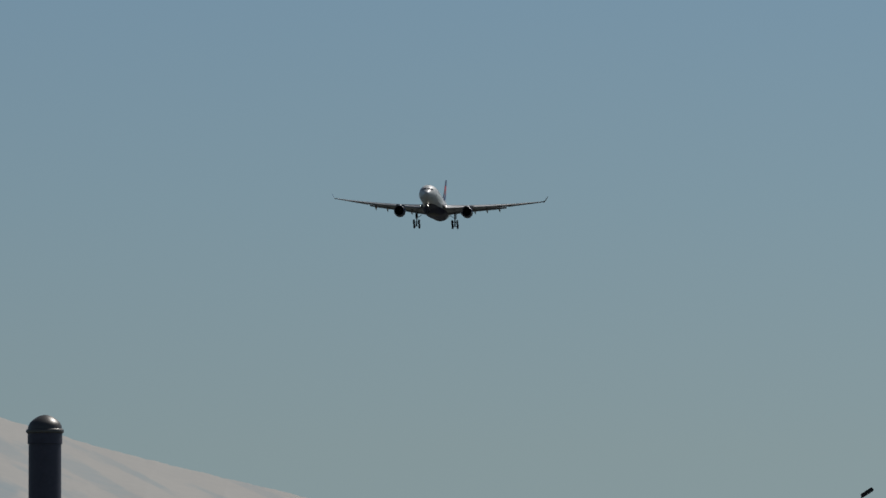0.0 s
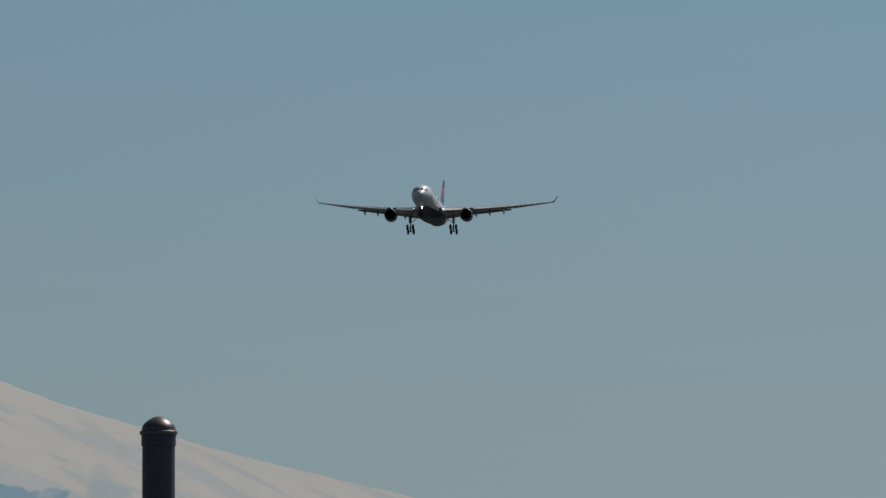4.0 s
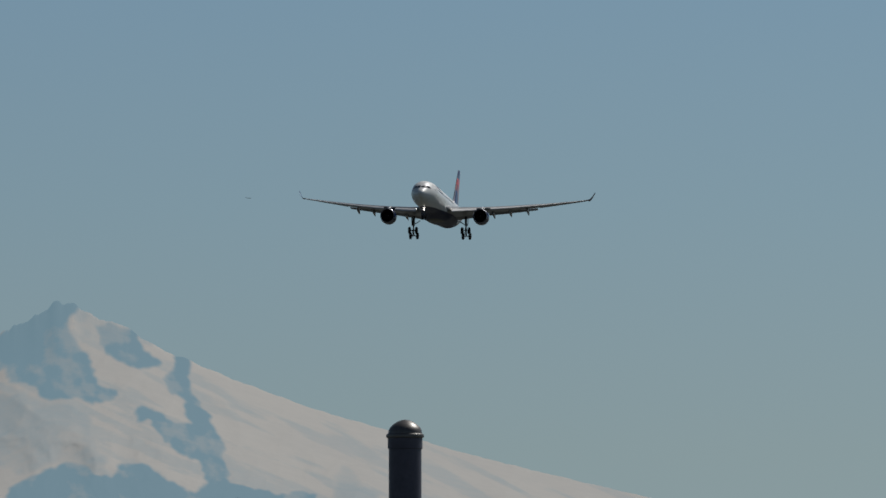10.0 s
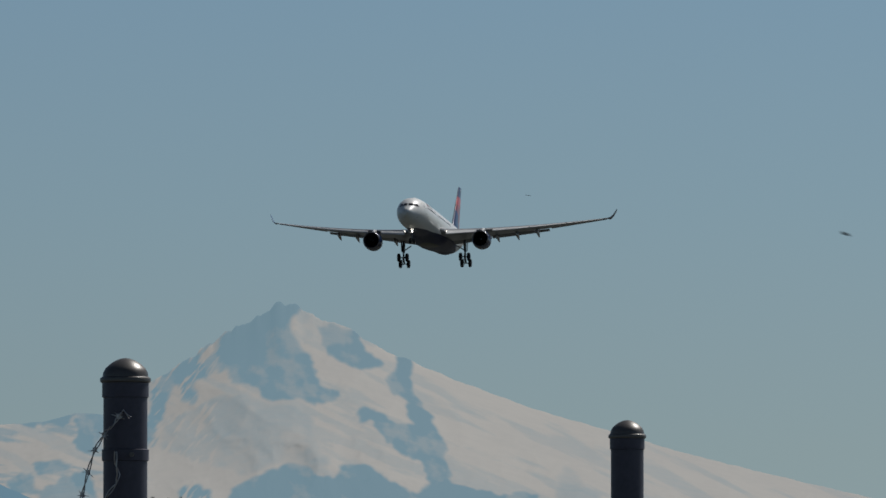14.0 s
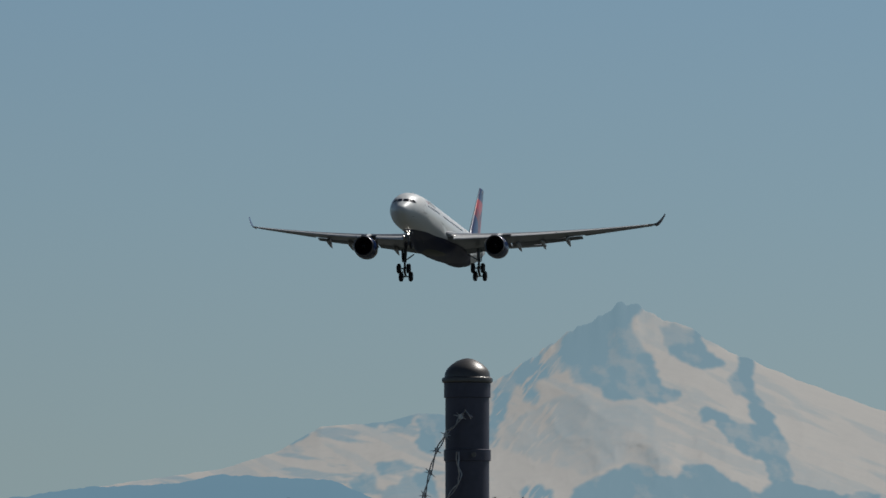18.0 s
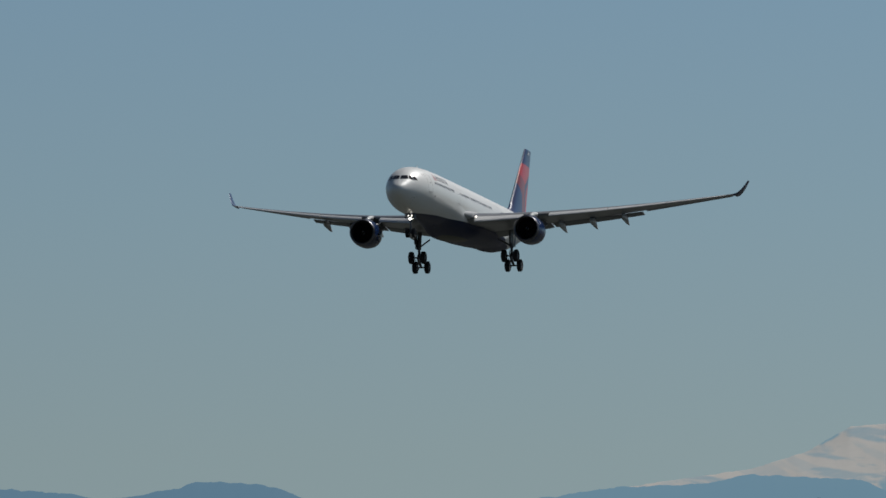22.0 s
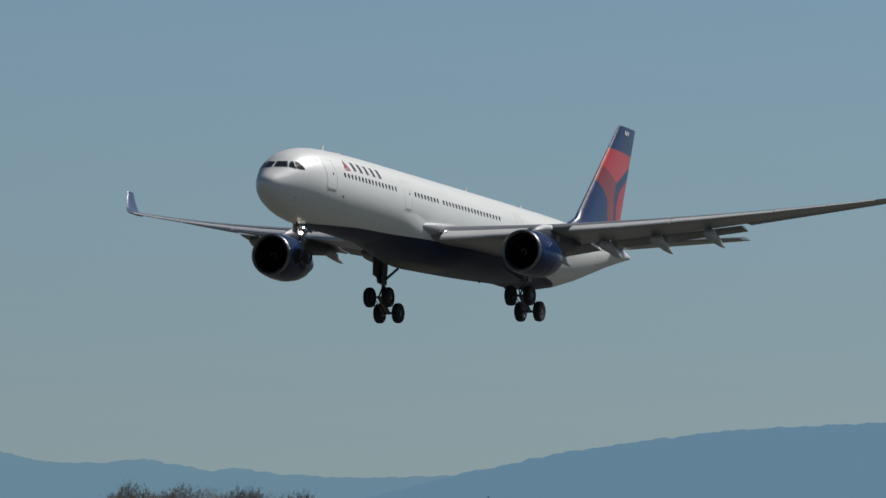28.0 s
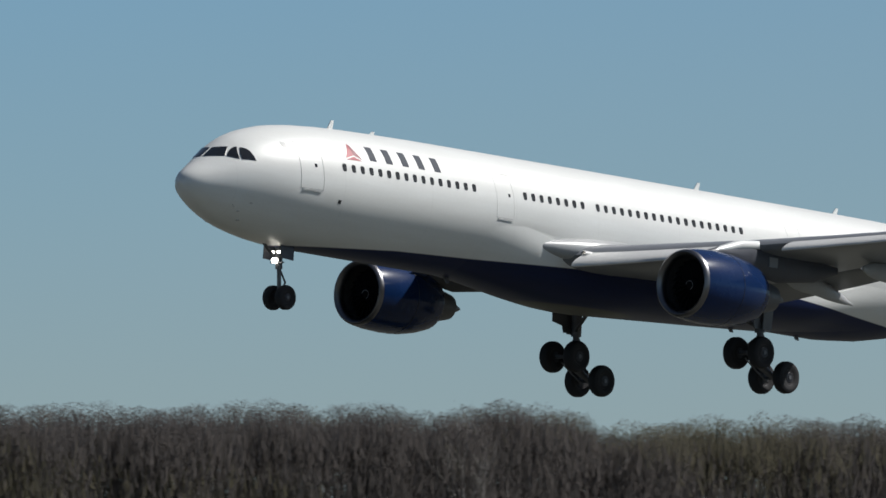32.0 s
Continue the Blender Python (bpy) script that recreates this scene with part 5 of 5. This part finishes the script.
def bare_tree(height, width, seed, green, bark, dense=260, shoots=8, fill=0):
    """A leafless broadleaf: forked trunk, limbs, and a close crown of fine twigs with buds."""
    rng = random.Random(seed)
    ob = tagged(new("tree"), "leafless brown broadleaf tree with budding twigs" if green < 0.4 else "broadleaf tree just turning olive green", "tree", "woods beyond the runway")
    bm = bmesh.new()
    tips = []
    mid, hz, hw = height * 0.66, height * 0.34, width * 0.56
    lean = Vector((rng.uniform(-0.04, 0.04), rng.uniform(-0.04, 0.04), 1))
    trunk = [(0, 0, -0.2)] + [tuple(lean * height * k + Vector((rng.uniform(-0.2, 0.2), rng.uniform(-0.2, 0.2), 0)) * (k > 0.1)) for k in (0.05, 0.2, 0.35, 0.5, 0.65, 0.8)]
    tube(trunk, [0.34, 0.28, 0.24, 0.20, 0.15, 0.10, 0.05], 8, bm)
    for k in range(11):
        f = 0.30 + 0.5 * (k + rng.random()) / 11
        p = lean * height * f
        an = k * 2.4 + rng.uniform(-0.5, 0.5)
        rise = 0.75 + 1.3 * (f - 0.3)
        d = Vector((math.cos(an), math.sin(an), rise))
        limb(bm, p, d, width * rng.uniform(0.42, 0.56) * (1.2 - 0.6 * (f - 0.3)), 0.12 * (1.1 - f), 2, rng, tips, 0.5, (mid, hw, hz))
    part("trunk", bm, bark, ob)
    verts, faces, kinds = [], [], []
    rng.shuffle(tips)
    # the crown fills a rounded, uneven dome: shoots that stray far outside it are shortened
    for p, d in tips[:dense]:
        for _ in range(shoots):
            start = p + Vector((rng.gauss(0, 0.45), rng.gauss(0, 0.45), rng.gauss(0, 0.45)))
            way = (d * 0.5 + Vector((rng.uniform(-1, 1), rng.uniform(-1, 1), rng.uniform(-0.5, 1.0)))).normalized()
            out = math.sqrt((start.x ** 2 + start.y ** 2) / hw ** 2 + ((start.z - mid) / hz) ** 2)
            if out > 1.0 + rng.uniform(-0.1, 0.12):
                continue
            ln = rng.uniform(0.22, 0.55)
            s = way.orthogonal().normalized() * rng.uniform(0.008, 0.016)
            b = start + way * ln
            i = len(verts)
            verts += [start - s * 1.3, start + s * 1.3, b]
            faces.append((i, i + 1, i + 2))
            kinds.append(1 if rng.random() < green * 0.5 else 0)
            q = start + way * ln * rng.uniform(0.5, 1.0)
            u = Vector((rng.uniform(-1, 1), rng.uniform(-1, 1), rng.uniform(-1, 1))).normalized()
            v = u.orthogonal().normalized()
            sz = rng.uniform(0.012, 0.030)
            i = len(verts)
            verts += [q - u * sz * 1.7, q - v * sz, q + u * sz * 1.7]
            faces.append((i, i + 1, i + 2))
            kinds.append(1 if rng.random() < green else 0)
    for _ in range(fill):
        way = Vector((rng.gauss(0, 1), rng.gauss(0, 1), rng.gauss(0, 1))).normalized()
        r = rng.random() ** 0.4 * (0.90 + 0.22 * noise.noise(way * 2.4 + Vector((seed, 0, 0))))
        q = Vector((way.x * hw * r, way.y * hw * r, mid + way.z * hz * 1.05 * r))
        u = (way + Vector((rng.uniform(-1, 1), rng.uniform(-1, 1), rng.uniform(0, 1.5)))).normalized()
        v = u.orthogonal().normalized() * rng.uniform(0.02, 0.045)
        i = len(verts)
        verts += [q - v, q + v, q + u * rng.uniform(0.25, 0.7)]
        faces.append((i, i + 1, i + 2))
        kinds.append(1 if rng.random() < green else 0)
    me = bpy.data.meshes.new("crown")
    me.from_pydata([tuple(v) for v in verts], [], faces)
    me.materials.append(TWIG)
    me.materials.append(BUD)
    me.polygons.foreach_set("material_index", kinds)
    part("crown", me, None, ob)
    return ob


def conifer(height, width, seed):
    rng = random.Random(seed)
    ob = tagged(new("conifer"), "dark green pointed conifer", "tree", "distant conifers")
    part("trunk", tube([(0, 0, -0.2), (0, 0, height * 0.5), (0, 0, height * 0.98)], [0.30, 0.16, 0.02], 8), BARK, ob)
    verts, faces = [], []
    n = 46
    for k in range(n):
        f = 0.12 + 0.88 * k / n
        z = height * f
        r = width * 0.5 * (1.02 - f) ** 0.8 + 0.10
        for j in range(9):
            an = rng.uniform(0, 6.28)
            ln = r * rng.uniform(0.6, 1.1)
            d = Vector((math.cos(an), math.sin(an), -0.25 + rng.uniform(-0.1, 0.25)))
            p = Vector((0, 0, z))
            s = Vector((-d.y, d.x, 0)) * ln * 0.22
            for t0, t1 in ((0.0, 0.55), (0.45, 1.0)):
                i = len(verts)
                a, b = p + d * ln * t0, p + d * ln * t1
                dn = Vector((0, 0, -0.16 * ln))
                verts += [a - s * (1 - t0), a + s * (1 - t0), b + s * 0.5 * (1.2 - t1) + dn, b - s * 0.5 * (1.2 - t1) + dn, b + d * 0.1 * ln]
                faces += [(i, i + 1, i + 2, i + 3), (i + 3, i + 2, i + 4)]
    me = bpy.data.meshes.new("crown")
    me.from_pydata([tuple(v) for v in verts], [], faces)
    me.materials.append(NEEDLE)
    part("crown", me, None, ob)
    return ob


def plant(first, u, d, scale, turn, used):
    """The first of a kind is moved to its place, the others are copies."""
    x, y, _ = bearing(u, d)
    if id(first) not in used:
        used.add(id(first))
        ob = first
        ob.matrix_basis = pose(x, y, 0, 0, 0, turn)
    else:
        ob = copy_thing(first, pose(x, y, 0, 0, 0, turn))
    ob.scale = (scale, scale, scale)
    return ob


RUNWAY = 0.1742        # bearing of the runway's line, radians


def build_woods():
    rng = random.Random(5)
    used = set()
    kinds = [bare_tree(21, 9.5, 11, 0.10, BARK), bare_tree(22, 8.0, 12, 0.25, BARK), bare_tree(20, 10.0, 13, 0.45, BARK), bare_tree(23, 8.5, 14, 0.15, PALE_BARK), bare_tree(19.5, 9.0, 15, 0.60, BARK), bare_tree(21.5, 7.5, 16, 0.2, PALE_BARK)]
    tops = [(-10700, 480), (-10105, 482), (-9925, 490), (-9825, 480), (-9625, 495), (-9425, 486), (-9345, 476), (-9255, 484), (-9170, 485), (-9093, 472), (-9060, 450), (-8975, 452), (-8893, 460), (-8803, 465), (-8633, 466), (-8533, 456), (-8427, 446), (-8313, 432), (-8183, 433), (-8113, 428), (-8028, 442), (-7928, 440), (-7898, 426), (-7833, 424), (-7703, 412), (-7648, 408), (-7618, 400), (-7578, 416), (-7448, 429), (-7408, 417), (-7328, 424), (-7198, 414), (-7138, 420), (-7038, 404), (-6963, 397), (-6828, 392), (-6755, 404), (-6675, 388), (-6600, 371), (-6545, 384), (-6465, 390), (-6355, 370), (-6265, 362), (-6165, 356), (-6115, 341), (-6040, 352), (-5965, 350), (-5900, 334)]
    # the near edge of a belt of trees parallel to the runway
    heights = (21, 22, 20, 23, 19.5, 21.5)
    for row, (perp, gap) in enumerate(((450, 8.0), (457, 13.0))):
        along = 250.0 + row * 3
        while along < 870.0:
            off = perp + rng.uniform(-3.0, 3.0)
            u = (RUNWAY - math.atan2(off, along)) / ANGLE
            if u < -5890:
                d = math.hypot(off, along)
                want = profile(tops, u) * ANGLE * d + EYE
                i = rng.randrange(6)
                plant(kinds[i], u, d, want / heights[i] * rng.uniform(0.78, 0.87), rng.uniform(0, 360), used)
            along += gap * rng.uniform(0.75, 1.3)
    # the wood itself: close-set rounded crowns of fine twigs, upright stems and branches within and below
    gen = np.random.default_rng(8)
    crowns = []
    for off0, gap, low in ((444.0, 2.3, 1.0), (451.0, 3.0, 0.985)):
        along = 245.0
        while along < 868.0:
            a1, o1 = along + gen.normal(0, 0.4), off0 + gen.uniform(-1.5, 1.5)
            u1 = (RUNWAY - math.atan2(o1, a1)) / ANGLE
            if u1 < -5890:
                d1 = math.hypot(o1, a1)
                h1 = (profile(tops, u1) * ANGLE * d1 + EYE) * low * gen.choice((0.985, 0.992, 1.0, 1.006, 1.016))
                crowns.append((a1, o1, h1, gen.uniform(1.7, 3.2), gen.uniform(1.8, 3.0)))
            along += gap * gen.uniform(0.6, 1.4)
    # a few crowns that stand out above the rest
    for u1, v1, half in ((-7800, 453, 34), (-7752, 455, 34), (-6995, 438, 30), (-6805, 403, 28), (-6750, 406, 30), (-6470, 393, 28), (-6060, 364, 30), (-5990, 360, 34)):
        an = RUNWAY - u1 * ANGLE
        d1 = 442.0 / math.sin(an)
        for k in (-0.45, 0.0, 0.5):
            crowns.append((d1 * math.cos(an) + 1.5 * k * half * ANGLE * d1, 442.0 + gen.uniform(-1, 1), (v1 - 12 * abs(k)) * ANGLE * d1 + EYE, 0.8 * half * ANGLE * d1, 0.7 * half * ANGLE * d1))
    crowns = np.array(crowns)
    count = 1350000
    share = crowns[:, 3] ** 2 + 1.0
    own = crowns[gen.choice(len(crowns), count, p=share / share.sum())]
    inner = gen.random(count) < 0.53
    ball = gen.normal(0, 1, (count, 3))
    ball[:, 2] = np.abs(ball[:, 2]) - 0.25
    ball /= np.linalg.norm(ball, axis=1)[:, None]
    lump = np.array([noise.noise((p[0] * 2.2 + q[0], p[1] * 2.2 + q[1], p[2] * 2.2)) for p, q in zip(ball.tolist(), own.tolist())])
    reach = (1 - np.abs(gen.normal(0, 1, count)) * 0.18) * (1 + 0.10 * lump)
    reach = np.where(inner, gen.random(count) ** 0.5 * 0.97, reach)
    along = own[:, 0] + ball[:, 0] * own[:, 3] * reach
    off = own[:, 1] + ball[:, 1] * own[:, 3] * reach
    z = own[:, 2] - own[:, 4] + ball[:, 2] * own[:, 4] * reach
    # below the crowns the stems go on down
    below = inner & (gen.random(count) < 0.74)
    z = np.where(below, (own[:, 2] - own[:, 4] * 0.5) * (1 - gen.random(count) * 0.6), z)
    along = np.where(below, own[:, 0] + gen.uniform(-3.5, 3.5, count), along)
    off = np.where(below, own[:, 1] + gen.uniform(-3.5, 3.5, count), off)
    bear, d = RUNWAY - np.arctan2(off, along), np.hypot(off, along)
    base = np.stack([d * np.sin(bear), d * np.cos(bear), z], -1)
    way = gen.normal(0, 1, base.shape)
    way[:, 2] = np.abs(way[:, 2]) + np.where(inner, 5.0, 0.6)
    way /= np.linalg.norm(way, axis=1)[:, None]
    side = np.cross(way, gen.normal(0, 1, base.shape))
    side /= np.linalg.norm(side, axis=1)[:, None]
    ln = np.where(inner, gen.uniform(0.8, 2.2, count), gen.uniform(0.10, 0.26, count))[:, None]
    base[:, 2] -= np.where(inner, ln[:, 0], 0.0)
    wd = np.where(inner, gen.uniform(0.028, 0.070, count), gen.uniform(0.016, 0.036, count))[:, None]
    tri = np.stack([base - side * wd, base + side * wd, base + way * ln], 1).reshape(-1, 3)
    me = bpy.data.meshes.new("woods")
    me.vertices.add(len(tri))
    me.vertices.foreach_set("co", tri.astype(np.float32).ravel())
    me.loops.add(len(tri))
    me.loops.foreach_set("vertex_index", np.arange(len(tri), dtype=np.int32))
    me.polygons.add(count)
    me.polygons.foreach_set("loop_start", np.arange(0, len(tri), 3, dtype=np.int32))
    me.materials.append(TWIG)
    me.materials.append(BUD)
    patch = np.array([noise.noise((p[0] / 22, p[1] / 22, p[2] / 12)) for p in base.tolist()]) + gen.uniform(-0.3, 0.3, count)
    me.polygons.foreach_set("material_index", (patch > 0.40).astype(np.int32))
    me.update(calc_edges=True)
    tagged(new("woods", me), "dense leafless brown woods with olive spring buds", "woods", kind="stuff")
    thick = [bare_tree(21, 7.6, 21, 0.10, BARK, 240, 8, 16000), bare_tree(20, 9.0, 22, 0.35, BARK, 240, 8, 14000), bare_tree(22, 8.0, 23, 0.15, BARK, 240, 8, 14000)]
    # lone trees and clumps at the belt's thin end
    for u, v, d, kd in ((-5758, 396, 820, 0), (-5780, 386, 826, 3), (-5725, 384, 823, 3), (-5505, 350, 880, 4), (-5545, 337, 885, 2), (-5468, 350, 878, 4), (-4815, 345, 1000, 0), (-4770, 338, 1004, 1), (-4720, 342, 1000, 3),
                        (-4660, 344, 1002, 5), (-4610, 347, 1000, 2), (-4560, 336, 1006, 1), (-4500, 330, 1002, 0), (-5870, 343, 830, 5), (-5850, 345, 824, 1), (-5640, 332, 850, 2), (-5590, 330, 855, 3)):
        h = (21, 20, 22)[kd % 3]
        plant(thick[kd % 3], u, d, (v * ANGLE * d + EYE) / h, rng.uniform(0, 360), used)
    # thin bare crowns that rise out of the wood
    for u, v, kd in ((-6935, 432, 3), (-6880, 429, 5), (-6905, 418, 1), (-6225, 381, 3), (-6190, 377, 1), (-9290, 490, 5), (-8060, 446, 3)):
        d = 441.0 / math.sin(RUNWAY - u * ANGLE)
        plant(kinds[kd], u, d, (v * ANGLE * d + EYE) / heights[kd], rng.uniform(0, 360), used)
    cone = conifer(18, 5.0, 3)
    for u, v, d in ((-451, 329, 800), (-424, 327, 806), (-400, 329, 800), (-815, 327, 760), (92, 326, 780), (-5430, 325, 900), (-5602, 330, 890), (-4180, 330, 1010)):
        plant(cone, u, d, (v * ANGLE * d + EYE) / 18, rng.uniform(0, 360), used)


build_woods()


def radio_mast(u, d, v):
    x, y, _ = bearing(u, d)
    top = v * ANGLE * d + EYE
    ob = tagged(new("radio_mast"), "thin dark radio mast rising behind the woods", "mast")
    ob.location = (x, y, 0)
    part("pole", lathe([(-0.2, 0.16), (0.0, 0.16), (top * 0.7, 0.09), (top - 0.6, 0.06)], 10, "z"), GEAR, ob)
    part("aerial_rod", lathe([(top - 0.7, 0.025), (top, 0.018)], 6, "z"), GEAR, ob)
    part("dipole", tube([(-0.35, 0, top - 0.9), (0.35, 0, top - 0.9)], 0.03, 6), GEAR, ob)


radio_mast(-7208, 815.0, 452)


# ---- a small distant aircraft crossing far behind ----
def build_speck():
    ob = tagged(new("distant_aircraft"), "tiny dark aircraft far off in the sky", "aircraft")
    part("body", lathe([(-1.0, 0.02), (-0.8, 0.10), (-0.2, 0.12), (0.5, 0.09), (1.0, 0.03)], 12, "x"), GEAR, ob)
    part("wing", slab([(-0.3, -1.2, 0.1), (0.0, -1.2, 0.1), (0.25, 0, 0.05), (0.0, 1.2, 0.1), (-0.3, 1.2, 0.1), (-0.25, 0, 0.05)], 0.05), GEAR, ob)
    part("tail", slab([(1.0, 0, 0.0), (1.3, 0, 0.0), (1.35, 0, 0.5), (1.15, 0, 0.5)], 0.04), GEAR, ob)
    return ob


SPECK = build_speck()


# ---- an insect darting across, some thirty metres off ----
def build_insect():
    ob = tagged(new("flying_insect"), "small dark insect darting past in flight", "insect")
    body = part("body", lathe([(-0.014, 0.001), (-0.010, 0.0044), (-0.002, 0.0056), (0.006, 0.0046), (0.014, 0.001)], 10, "x"), DARK, ob)
    for s in (-1, 1):
        part("wing", slab([(-0.004, s * 0.002, 0.002), (0.001, s * 0.002, 0.002), (0.004, s * 0.011, 0.005), (-0.001, s * 0.012, 0.005)], 0.0004), DARK, body)
    return ob


INSECT = build_insect()


def motions():
    walk(AIRLINER, PLANE_ROWS)
    speck = []
    for t, u, v in ((0.0, -180, 842), (6.5, 13, 846), (9.0, 89, 844), (10.0, 112, 850), (14.5, 232, 856), (17.0, 331, 855), (24.0, 580, 858), (32.0, 860, 860)):
        x, y, z = bearing(u, 4000, v)
        speck.append((t, pose(x, y, z, 0, 0, 180)))
    walk(SPECK, speck)
    dart = [(0.0, pose(*bearing(4900, 30, -190), 0, 0, 0))]
    for k in range(8):
        t = 13.4 + 0.2 * k
        dart.append((t, pose(*bearing(776 - 5540 * (t - 14.0), 30, 787 + 1660 * (t - 14.0)), 0, 15, 0)))
    dart.append((32.0, pose(*bearing(-4600, 30, 2500), 0, 15, 0)))
    walk(INSECT, dart)


motions()
